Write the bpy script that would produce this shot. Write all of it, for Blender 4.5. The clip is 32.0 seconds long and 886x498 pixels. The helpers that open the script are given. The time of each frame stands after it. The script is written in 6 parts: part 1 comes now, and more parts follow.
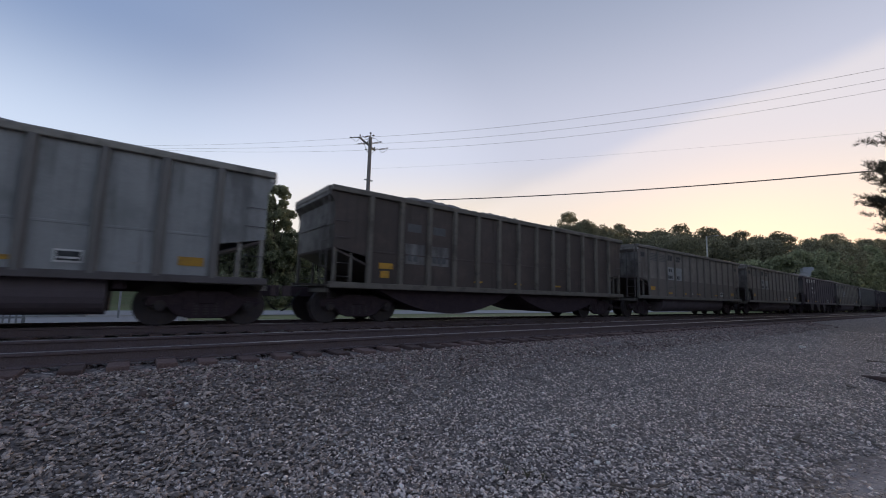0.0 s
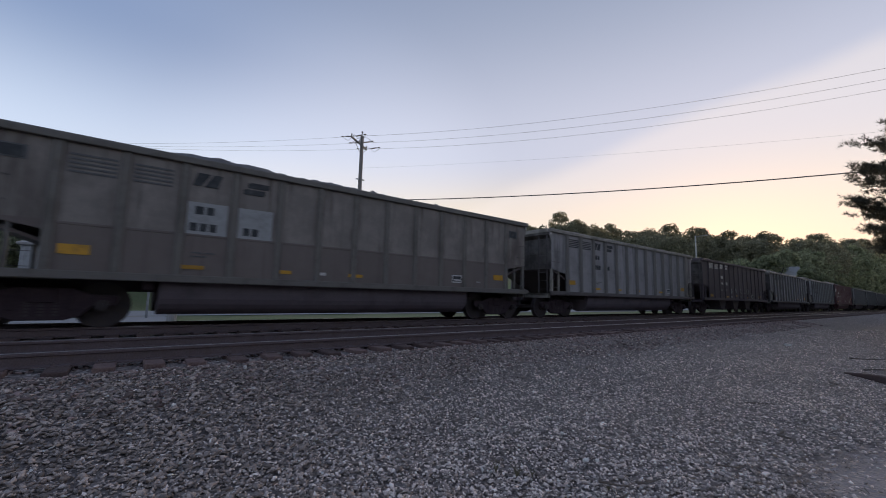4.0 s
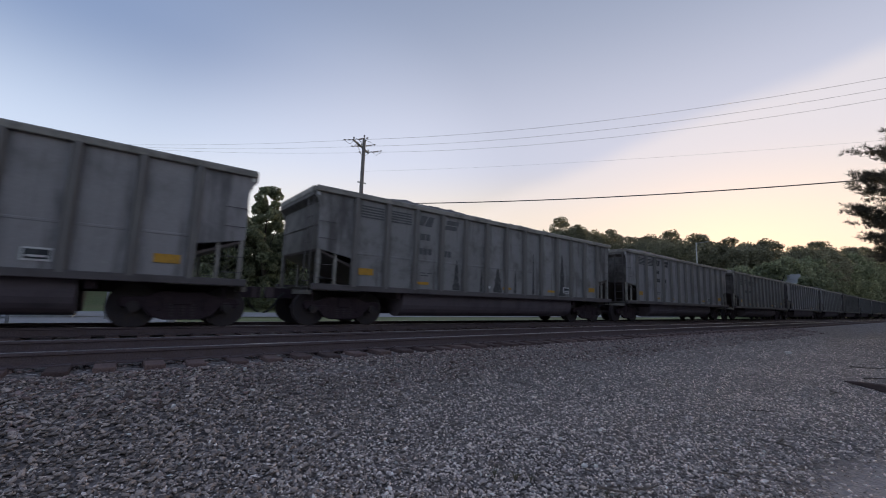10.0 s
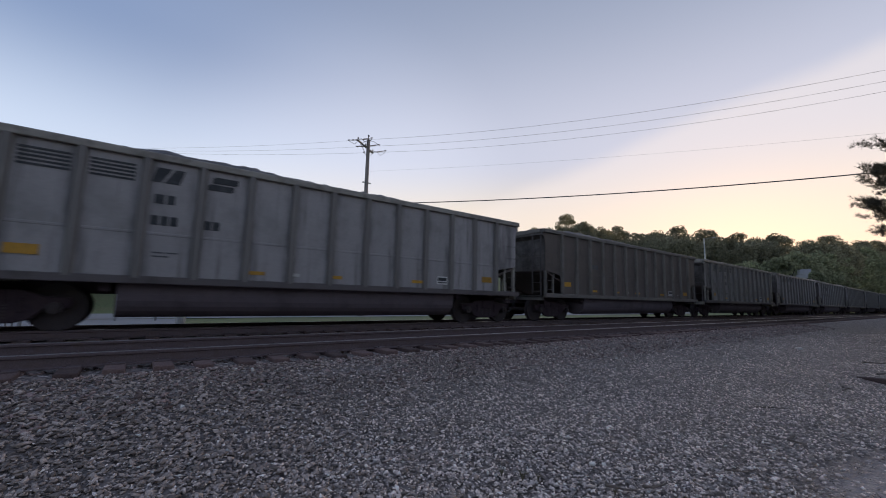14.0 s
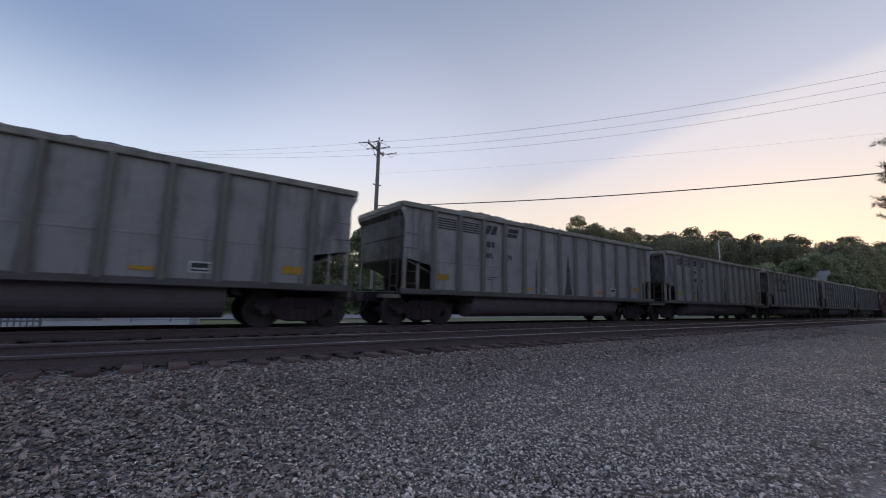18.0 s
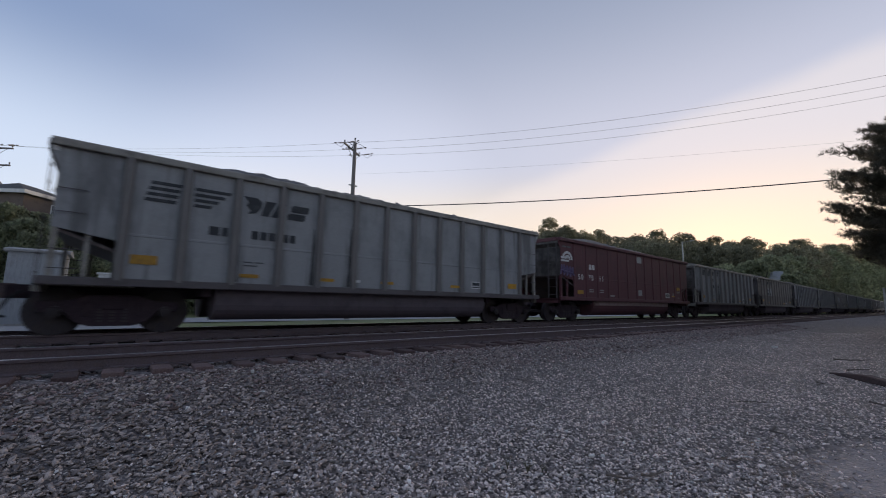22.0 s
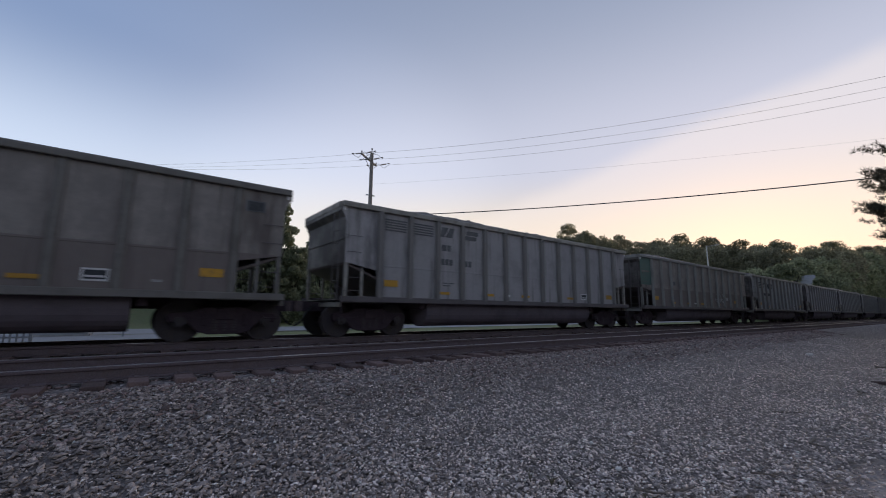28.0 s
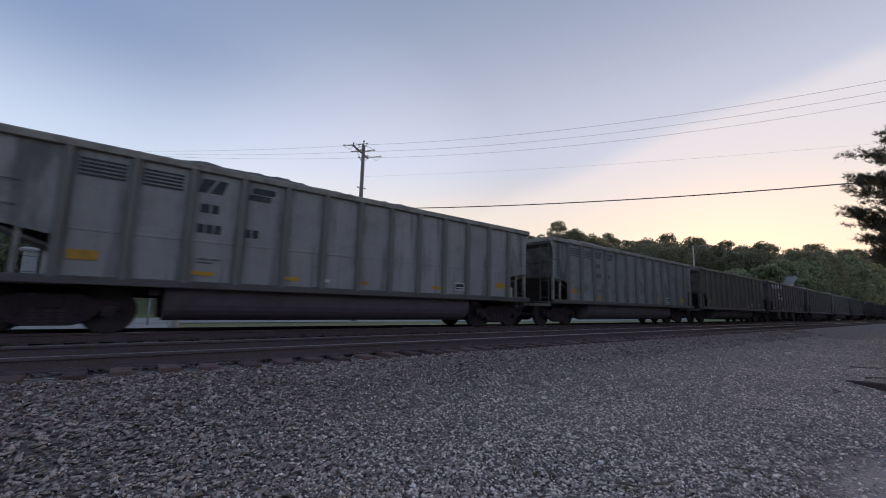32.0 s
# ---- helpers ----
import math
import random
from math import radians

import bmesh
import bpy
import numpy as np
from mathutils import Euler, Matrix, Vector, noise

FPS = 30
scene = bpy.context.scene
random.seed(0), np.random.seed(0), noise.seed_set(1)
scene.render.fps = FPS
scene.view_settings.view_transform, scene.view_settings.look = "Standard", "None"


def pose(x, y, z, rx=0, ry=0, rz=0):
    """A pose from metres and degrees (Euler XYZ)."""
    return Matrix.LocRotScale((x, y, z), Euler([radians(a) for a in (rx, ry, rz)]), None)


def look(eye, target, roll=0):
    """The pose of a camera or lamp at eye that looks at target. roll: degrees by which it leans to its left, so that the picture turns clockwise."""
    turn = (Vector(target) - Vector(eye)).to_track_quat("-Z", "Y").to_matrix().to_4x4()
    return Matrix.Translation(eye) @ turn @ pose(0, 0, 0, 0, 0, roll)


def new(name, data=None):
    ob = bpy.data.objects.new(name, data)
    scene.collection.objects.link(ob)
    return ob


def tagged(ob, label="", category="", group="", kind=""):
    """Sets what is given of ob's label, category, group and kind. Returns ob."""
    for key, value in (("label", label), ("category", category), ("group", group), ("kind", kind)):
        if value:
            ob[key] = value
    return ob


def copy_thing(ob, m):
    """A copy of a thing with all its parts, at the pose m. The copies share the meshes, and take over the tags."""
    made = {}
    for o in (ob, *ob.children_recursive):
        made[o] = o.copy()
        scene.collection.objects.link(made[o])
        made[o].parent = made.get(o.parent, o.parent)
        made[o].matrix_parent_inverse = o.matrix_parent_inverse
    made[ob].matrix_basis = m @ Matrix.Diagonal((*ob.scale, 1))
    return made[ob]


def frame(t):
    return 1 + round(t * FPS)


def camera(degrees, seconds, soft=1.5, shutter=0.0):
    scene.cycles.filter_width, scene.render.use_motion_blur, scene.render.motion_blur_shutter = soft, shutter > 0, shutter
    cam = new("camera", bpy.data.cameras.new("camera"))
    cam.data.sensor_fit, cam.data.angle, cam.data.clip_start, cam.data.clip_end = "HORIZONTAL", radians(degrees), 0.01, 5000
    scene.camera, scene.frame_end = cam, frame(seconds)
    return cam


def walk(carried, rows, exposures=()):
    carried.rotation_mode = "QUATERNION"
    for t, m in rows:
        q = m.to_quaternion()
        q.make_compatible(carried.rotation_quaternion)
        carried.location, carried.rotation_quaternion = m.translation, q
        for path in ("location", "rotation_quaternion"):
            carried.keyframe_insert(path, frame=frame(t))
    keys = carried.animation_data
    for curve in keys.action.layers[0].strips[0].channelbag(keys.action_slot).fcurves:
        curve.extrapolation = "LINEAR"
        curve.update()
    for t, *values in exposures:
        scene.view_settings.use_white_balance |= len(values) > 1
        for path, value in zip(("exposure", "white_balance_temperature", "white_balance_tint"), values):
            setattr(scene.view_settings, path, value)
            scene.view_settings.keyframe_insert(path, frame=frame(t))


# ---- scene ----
# ---- camera ----
cam = camera(95.6, 32.0, soft=1.0, shutter=0.14)
PATH = [
    (0, (0.062, 0.024, 0.825), (1.26, 1.608, 1.057), 1.5),
    (0.5, (0.064, 0.014, 0.824), (1.271, 1.591, 1.059), 1.5),
    (1, (0.067, 0.003, 0.819), (1.283, 1.573, 1.054), 1.5),
    (1.5, (0.073, 0.003, 0.822), (1.295, 1.569, 1.054), 1.5),
    (2, (0.072, 0.014, 0.82), (1.301, 1.576, 1.049), 1.5),
    (2.5, (0.076, 0.011, 0.817), (1.308, 1.57, 1.047), 1.4),
    (3, (0.082, 0.0, 0.819), (1.314, 1.559, 1.051), 1.3),
    (3.5, (0.071, 0.003, 0.825), (1.301, 1.563, 1.058), 1.4),
    (5.5, (0.073, 0.02, 0.82), (1.299, 1.584, 1.043), 1.3),
    (6, (0.086, 0.009, 0.821), (1.315, 1.571, 1.045), 1.2),
    (6.5, (0.07, 0.017, 0.814), (1.301, 1.576, 1.046), 1.2),
    (7, (0.061, 0.007, 0.823), (1.29, 1.567, 1.06), 1.5),
    (7.5, (0.053, 0.002, 0.819), (1.281, 1.562, 1.061), 1.7),
    (8, (0.055, 0.008, 0.817), (1.287, 1.565, 1.058), 2.0),
    (8.5, (0.064, 0.009, 0.82), (1.3, 1.562, 1.06), 2.1),
    (9, (0.065, 0.009, 0.81), (1.301, 1.562, 1.054), 2.1),
    (9.5, (0.065, 0.005, 0.827), (1.297, 1.562, 1.073), 2.1),
    (10, (0.056, -0.007, 0.823), (1.281, 1.554, 1.073), 2.0),
    (10.5, (0.058, 0.001, 0.823), (1.279, 1.565, 1.073), 1.9),
    (11, (0.065, -0.008, 0.822), (1.284, 1.558, 1.072), 1.9),
    (11.5, (0.06, 0.001, 0.824), (1.277, 1.568, 1.074), 2.0),
    (12, (0.048, -0.004, 0.82), (1.26, 1.567, 1.073), 1.9),
    (12.5, (0.041, 0.004, 0.818), (1.25, 1.576, 1.072), 1.9),
    (13, (0.05, 0.006, 0.816), (1.258, 1.58, 1.068), 1.8),
    (13.5, (0.058, 0.006, 0.82), (1.266, 1.581, 1.068), 1.6),
    (14, (0.071, -0.008, 0.822), (1.274, 1.57, 1.066), 1.4),
    (14.5, (0.064, 0.005, 0.819), (1.259, 1.59, 1.067), 1.2),
    (16.5, (0.07, -0.013, 0.828), (1.23, 1.595, 1.087), 0.9),
    (17, (0.066, 0.0, 0.828), (1.226, 1.609, 1.08), 1.1),
    (17.5, (0.072, 0.008, 0.823), (1.231, 1.619, 1.069), 1.3),
    (18, (0.06, 0.016, 0.814), (1.223, 1.624, 1.066), 1.5),
    (18.5, (0.05, 0.006, 0.82), (1.227, 1.601, 1.085), 1.8),
    (19, (-0.001, 0.0, 0.811), (1.202, 1.572, 1.093), 2.0),
    (19.5, (-0.104, -0.012, 0.792), (1.132, 1.535, 1.078), 2.1),
    (20, (-0.155, -0.022, 0.784), (1.106, 1.503, 1.07), 1.8),
    (20.5, (-0.176, -0.006, 0.786), (1.096, 1.512, 1.066), 1.3),
    (21, (-0.184, 0.005, 0.792), (1.082, 1.529, 1.064), 1.0),
    (21.5, (-0.187, 0.007, 0.788), (1.072, 1.537, 1.055), 1.0),
    (22, (-0.186, 0.018, 0.789), (1.078, 1.545, 1.05), 1.1),
    (22.5, (-0.178, 0.018, 0.784), (1.098, 1.537, 1.039), 1.2),
    (23, (-0.174, 0.027, 0.784), (1.116, 1.535, 1.031), 1.4),
    (23.5, (-0.166, 0.018, 0.769), (1.133, 1.518, 1.015), 1.5),
    (24, (-0.165, 0.015, 0.778), (1.141, 1.51, 1.019), 1.7),
    (24.5, (-0.165, 0.021, 0.773), (1.143, 1.515, 1.014), 1.8),
    (25, (-0.172, 0.014, 0.781), (1.136, 1.508, 1.02), 1.9),
    (25.5, (-0.17, 0.007, 0.777), (1.132, 1.505, 1.021), 1.8),
    (27.5, (-0.164, 0.054, 0.783), (1.04, 1.622, 1.082), 0.6),
    (28, (-0.155, 0.052, 0.783), (1.037, 1.629, 1.083), 0.6),
    (28.5, (-0.153, 0.047, 0.787), (1.042, 1.623, 1.082), 0.8),
    (29, (-0.153, 0.039, 0.786), (1.054, 1.607, 1.077), 1.0),
    (29.5, (-0.153, 0.047, 0.785), (1.062, 1.609, 1.076), 1.2),
    (30, (-0.149, 0.039, 0.783), (1.072, 1.597, 1.074), 1.3),
    (30.5, (-0.148, 0.047, 0.779), (1.077, 1.601, 1.07), 1.3),
    (31, (-0.157, 0.045, 0.781), (1.074, 1.595, 1.067), 1.4),
    (31.5, (-0.155, 0.046, 0.774), (1.079, 1.594, 1.057), 1.4),
    (32, (-0.15, 0.047, 0.779), (1.083, 1.598, 1.053), 1.6),
]
walk(cam, [(t, look(eye, target, roll)) for t, eye, target, roll in PATH], [(0.0, 0.0), (32.0, 0.0)])

# ---- world and sun: dusk, a clear sky with a pale glow low over the far end of the line ----
GLOW = radians(74)          # direction of the set sun, from +y towards +x
AFTERGLOW = radians(24)     # a paler stretch of the sky beside the glow


def build_world():
    world = bpy.data.worlds.new("dusk")
    scene.world = world
    world.use_nodes = True
    nt = world.node_tree
    nt.nodes.clear()
    N = nt.nodes.new
    L = nt.links.new
    out, bg = N("ShaderNodeOutputWorld"), N("ShaderNodeBackground")
    L(bg.outputs[0], out.inputs[0])
    sky = N("ShaderNodeTexSky")
    sky.sky_type = "NISHITA"
    sky.sun_disc = False
    sky.sun_elevation, sky.sun_rotation = radians(2.0), GLOW
    sky.dust_density = 1.5
    tc = N("ShaderNodeTexCoord")
    sep = N("ShaderNodeSeparateXYZ")
    L(tc.outputs["Generated"], sep.inputs[0])
    # height gradient, away from the glow and towards it
    def ramp(stops):
        r = N("ShaderNodeValToRGB")
        r.color_ramp.interpolation = "EASE"
        for i, (p, c) in enumerate(stops):
            e = r.color_ramp.elements[i] if i < 2 else r.color_ramp.elements.new(p)
            e.position, e.color = p, (*c, 1)
        L(sep.outputs[2], r.inputs[0])
        return r
    cool = ramp(SKY_COOL)
    warm = ramp(SKY_WARM)
    dot = N("ShaderNodeVectorMath")
    dot.operation = "DOT_PRODUCT"
    L(tc.outputs["Generated"], dot.inputs[0])
    dot.inputs[1].default_value = (math.sin(GLOW), math.cos(GLOW), 0)
    mr = N("ShaderNodeMapRange")
    mr.interpolation_type = "SMOOTHERSTEP"
    L(dot.outputs["Value"], mr.inputs[0])
    mr.inputs[1].default_value, mr.inputs[2].default_value = -0.1, 1.0
    mix = N("ShaderNodeMix")
    mix.data_type = "RGBA"
    L(mr.outputs[0], mix.inputs["Factor"])
    L(cool.outputs[0], mix.inputs[6])
    L(warm.outputs[0], mix.inputs[7])
    # a thin sheet of high cloud with a slanting edge
    d2 = N("ShaderNodeVectorMath")
    d2.operation = "DOT_PRODUCT"
    L(tc.outputs["Generated"], d2.inputs[0])
    d2.inputs[1].default_value = CLOUD_N
    noi = N("ShaderNodeTexNoise")
    noi.inputs["Scale"].default_value, noi.inputs["Detail"].default_value = 3.0, 5.0
    L(tc.outputs["Generated"], noi.inputs["Vector"])
    add = N("ShaderNodeMath")
    add.operation = "MULTIPLY_ADD"
    L(noi.outputs[0], add.inputs[0])
    add.inputs[1].default_value = 0.06
    L(d2.outputs["Value"], add.inputs[2])
    edge = N("ShaderNodeMapRange")
    edge.interpolation_type = "SMOOTHSTEP"
    L(add.outputs[0], edge.inputs[0])
    edge.inputs[1].default_value, edge.inputs[2].default_value = 0.01, 0.06
    soft = N("ShaderNodeMath")
    soft.operation = "MULTIPLY"
    L(edge.outputs[0], soft.inputs[0])
    soft.inputs[1].default_value = 0.5
    cloud = N("ShaderNodeMix")
    cloud.data_type = "RGBA"
    L(soft.outputs[0], cloud.inputs["Factor"])
    L(mix.outputs[2], cloud.inputs[6])
    cloud.inputs[7].default_value = (0.87, 0.79, 0.78, 1)
    # the brighter patch where the sun went down
    d3 = N("ShaderNodeVectorMath")
    d3.operation = "DOT_PRODUCT"
    L(tc.outputs["Generated"], d3.inputs[0])
    d3.inputs[1].default_value = (math.sin(AFTERGLOW) * 0.96, math.cos(AFTERGLOW) * 0.96, 0.22)
    halo = N("ShaderNodeMapRange")
    halo.interpolation_type = "SMOOTHSTEP"
    L(d3.outputs["Value"], halo.inputs[0])
    halo.inputs[1].default_value, halo.inputs[2].default_value = 0.89, 0.99
    lit = N("ShaderNodeMix")
    lit.data_type, lit.blend_type = "RGBA", "ADD"
    L(halo.outputs[0], lit.inputs["Factor"])
    L(cloud.outputs[2], lit.inputs[6])
    lit.inputs[7].default_value = (0.10, 0.10, 0.105, 1)
    # the sky model's own light on top
    tot = N("ShaderNodeMix")
    tot.data_type, tot.blend_type = "RGBA", "ADD"
    tot.inputs["Factor"].default_value = 0.03
    L(lit.outputs[2], tot.inputs[6])
    L(sky.outputs[0], tot.inputs[7])
    L(tot.outputs[2], bg.inputs[0])
    bg.inputs[1].default_value = 1.0


SKY_COOL = [(0.0, (0.88, 0.92, 0.98)), (0.24, (0.63, 0.73, 0.92)), (0.5, (0.222, 0.31, 0.515)), (0.85, (0.155, 0.20, 0.325))]
SKY_WARM = [(0.0, (0.86, 0.66, 0.37)), (0.16, (0.835, 0.70, 0.545)), (0.34, (0.565, 0.59, 0.725)), (0.7, (0.285, 0.335, 0.465))]
CLOUD_N = (0.435, -0.123, -0.892)
build_world()
sun_lamp = new("sun", bpy.data.lights.new("sun", "SUN"))
sun_lamp.data.energy, sun_lamp.data.angle, sun_lamp.data.color = 3.0, radians(12), (1.0, 0.72, 0.45)
sun_lamp.matrix_world = look((math.sin(GLOW) * 50, math.cos(GLOW) * 50, 5), (0, 0, 0))


# ---- materials ----
def material(name, colour, rough=0.7, metal=0.0, spots=None, spot_scale=3.0, grain=40.0, grain_amt=0.12, bump=0.0, bump_scale=60.0,
             vary=0.0, streak=None, spot_lo=0.45, spot_hi=0.7, island=0.0, gloss=0.5, seam=None, band=None):
    """A surface: base colour, fine grain, larger stains, wear and relief; vary is by object, island by loose piece,
    streak runs down, seam is an uneven second tone towards the panel edges beside the ribs, band a second coat up to a
    height.
    """
    m = bpy.data.materials.new(name)
    m.use_nodes = True
    nt = m.node_tree
    b = nt.nodes["Principled BSDF"]
    N, L = nt.nodes.new, nt.links.new
    b.inputs["Roughness"].default_value, b.inputs["Metallic"].default_value, b.inputs["Specular IOR Level"].default_value = rough, metal, gloss
    tc = N("ShaderNodeTexCoord")
    g = N("ShaderNodeTexNoise")
    g.inputs["Scale"].default_value, g.inputs["Detail"].default_value = grain, 4
    L(tc.outputs["Object"], g.inputs["Vector"])
    ramp = N("ShaderNodeMapRange")
    L(g.outputs[0], ramp.inputs[0])
    ramp.inputs[1].default_value, ramp.inputs[2].default_value = 0.25, 0.75
    ramp.inputs[3].default_value, ramp.inputs[4].default_value = 1 - grain_amt, 1 + grain_amt
    def times(col, fac):
        x = N("ShaderNodeMix")
        x.data_type, x.blend_type = "RGBA", "MULTIPLY"
        x.inputs["Factor"].default_value = 1
        if isinstance(col, tuple):
            x.inputs[6].default_value = (*col, 1)
        else:
            L(col, x.inputs[6])
        L(fac, x.inputs[7])
        return x.outputs[2]
    col = times(colour, ramp.outputs[0])
    def blend(col, other, fac):
        x = N("ShaderNodeMix")
        x.data_type = "RGBA"
        L(fac, x.inputs["Factor"])
        L(col, x.inputs[6])
        x.inputs[7].default_value = (*other, 1)
        return x.outputs[2]
    def stain(scale, lo, hi, top, stretch=None):
        n = N("ShaderNodeTexNoise")
        n.inputs["Scale"].default_value, n.inputs["Detail"].default_value, n.inputs["Roughness"].default_value = scale, 6, 0.65
        src = tc.outputs["Object"]
        info = N("ShaderNodeObjectInfo")
        sh = N("ShaderNodeVectorMath")
        sh.operation = "MULTIPLY_ADD"
        L(src, sh.inputs[0])
        sh.inputs[1].default_value = stretch or (1, 1, 1)
        L(info.outputs["Random"], sh.inputs[2])
        L(sh.outputs[0], n.inputs["Vector"])
        r = N("ShaderNodeMapRange")
        r.interpolation_type = "SMOOTHSTEP"
        L(n.outputs[0], r.inputs[0])
        r.inputs[1].default_value, r.inputs[2].default_value, r.inputs[4].default_value = lo, hi, top
        return r.outputs[0]
    if spots:
        col = blend(col, spots, stain(spot_scale, spot_lo, spot_hi, 0.8))
    if streak:
        col = blend(col, streak, stain(2.2, 0.5, 0.72, 0.75, (3.0, 3.0, 0.16)))
    if seam:
        sx = N("ShaderNodeSeparateXYZ")
        L(tc.outputs["Object"], sx.inputs[0])
        ab = N("ShaderNodeMath")
        ab.operation = "ABSOLUTE"
        L(sx.outputs[0], ab.inputs[0])
        near = N("ShaderNodeMapRange")
        near.interpolation_type = "SMOOTHSTEP"
        L(ab.outputs[0], near.inputs[0])
        near.inputs[1].default_value, near.inputs[2].default_value = 0.2, 0.46
        both = N("ShaderNodeMath")
        both.operation = "MULTIPLY"
        L(near.outputs[0], both.inputs[0])
        L(stain(1.6, 0.36, 0.62, 0.8, (1.2, 1.2, 0.3)), both.inputs[1])
        col = blend(col, seam, both.outputs[0])
    if band:
        bz = N("ShaderNodeSeparateXYZ")
        L(tc.outputs["Object"], bz.inputs[0])
        under = N("ShaderNodeMath")
        under.operation = "LESS_THAN"
        L(bz.outputs[2], under.inputs[0])
        under.inputs[1].default_value = band[0]
        part_way = N("ShaderNodeMath")
        part_way.operation = "MULTIPLY"
        L(under.outputs[0], part_way.inputs[0])
        part_way.inputs[1].default_value = 0.75
        col = blend(col, band[1], part_way.outputs[0])
    if vary:
        info = N("ShaderNodeObjectInfo")
        r = N("ShaderNodeMapRange")
        L(info.outputs["Random"], r.inputs[0])
        r.inputs[3].default_value, r.inputs[4].default_value = 1 - vary, 1 + vary
        col = times(col, r.outputs[0])
    if island:
        geo = N("ShaderNodeNewGeometry")
        pw = N("ShaderNodeMath")
        pw.operation = "POWER"
        L(geo.outputs["Random Per Island"], pw.inputs[0])
        pw.inputs[1].default_value = 1 + 3 * max(0.0, island - 0.4)
        r = N("ShaderNodeMapRange")
        L(pw.outputs[0], r.inputs[0])
        r.inputs[3].default_value, r.inputs[4].default_value = 1 - island, 1 + island * (1 + 2.2 * max(0.0, island - 0.4))
        col = times(col, r.outputs[0])
    L(col, b.inputs["Base Color"])
    if bump:
        bn = N("ShaderNodeTexNoise")
        bn.inputs["Scale"].default_value, bn.inputs["Detail"].default_value = bump_scale, 5
        L(tc.outputs["Object"], bn.inputs["Vector"])
        bp = N("ShaderNodeBump")
        bp.inputs["Strength"].default_value, bp.inputs["Distance"].default_value = bump, 0.02
        L(bn.outputs[0], bp.inputs["Height"])
        L(bp.outputs[0], b.inputs["Normal"])
    return m


def gravel_material():
    """Crushed grey stone, for the sheet under and beyond the single stones."""
    m = bpy.data.materials.new("gravel")
    m.use_nodes = True
    nt = m.node_tree
    b = nt.nodes["Principled BSDF"]
    N, L = nt.nodes.new, nt.links.new
    tc = N("ShaderNodeTexCoord")
    v = N("ShaderNodeTexVoronoi")
    v.inputs["Scale"].default_value = 24
    L(tc.outputs["Object"], v.inputs["Vector"])
    hsv = N("ShaderNodeSeparateColor")
    L(v.outputs["Color"], hsv.inputs[0])
    r = N("ShaderNodeValToRGB")
    els = r.color_ramp.elements
    els[0].color, els[1].color = (0.075, 0.06, 0.055, 1), (0.66, 0.58, 0.53, 1)
    e = els.new(0.6)
    e.color = (0.215, 0.18, 0.165, 1)
    e = els.new(0.93)
    e.color = (0.35, 0.30, 0.275, 1)
    L(hsv.outputs[0], r.inputs[0])
    # trodden, dusty patches
    n = N("ShaderNodeTexNoise")
    n.inputs["Scale"].default_value, n.inputs["Detail"].default_value = 0.45, 6
    L(tc.outputs["Object"], n.inputs["Vector"])
    mr = N("ShaderNodeMapRange")
    mr.interpolation_type = "SMOOTHSTEP"
    L(n.outputs[0], mr.inputs[0])
    mr.inputs[1].default_value, mr.inputs[2].default_value, mr.inputs[4].default_value = 0.42, 0.72, 0.6
    mx = N("ShaderNodeMix")
    mx.data_type = "RGBA"
    L(mr.outputs[0], mx.inputs["Factor"])
    L(r.outputs[0], mx.inputs[6])
    mx.inputs[7].default_value = (0.225, 0.19, 0.172, 1)
    col = mx.outputs[2]
    # a dusty bare spot and a strip of brown dirt towards the fence, with ragged edges
    for centre, stretch, tint in (((5.6, -0.3), (0.55, 0.75), (0.34, 0.305, 0.30)), ((17.5, -2.6), (0.105, 0.21), (0.23, 0.19, 0.155))):
        sh = N("ShaderNodeVectorMath")
        sh.operation = "SUBTRACT"
        L(tc.outputs["Object"], sh.inputs[0])
        sh.inputs[1].default_value = (*centre, -0.7)
        sc = N("ShaderNodeVectorMath")
        sc.operation = "MULTIPLY"
        L(sh.outputs[0], sc.inputs[0])
        sc.inputs[1].default_value = (*stretch, 0)
        ln = N("ShaderNodeVectorMath")
        ln.operation = "LENGTH"
        L(sc.outputs[0], ln.inputs[0])
        rag = N("ShaderNodeMath")
        rag.operation = "MULTIPLY_ADD"
        L(n.outputs[0], rag.inputs[0])
        rag.inputs[1].default_value = 0.9
        L(ln.outputs["Value"], rag.inputs[2])
        fade = N("ShaderNodeMapRange")
        fade.interpolation_type = "SMOOTHSTEP"
        L(rag.outputs[0], fade.inputs[0])
        fade.inputs[1].default_value, fade.inputs[2].default_value, fade.inputs[3].default_value, fade.inputs[4].default_value = 1.0, 1.5, 0.85, 0.0
        mm = N("ShaderNodeMix")
        mm.data_type = "RGBA"
        L(fade.outputs[0], mm.inputs["Factor"])
        L(col, mm.inputs[6])
        mm.inputs[7].default_value = (*tint, 1)
        col = mm.outputs[2]
    L(col, b.inputs["Base Color"])
    b.inputs["Roughness"].default_value = 0.85
    bp = N("ShaderNodeBump")
    bp.inputs["Strength"].default_value, bp.inputs["Distance"].default_value = 0.9, 0.03
    bp.invert = True
    L(v.outputs["Distance"], bp.inputs["Height"])
    L(bp.outputs[0], b.inputs["Normal"])
    return m


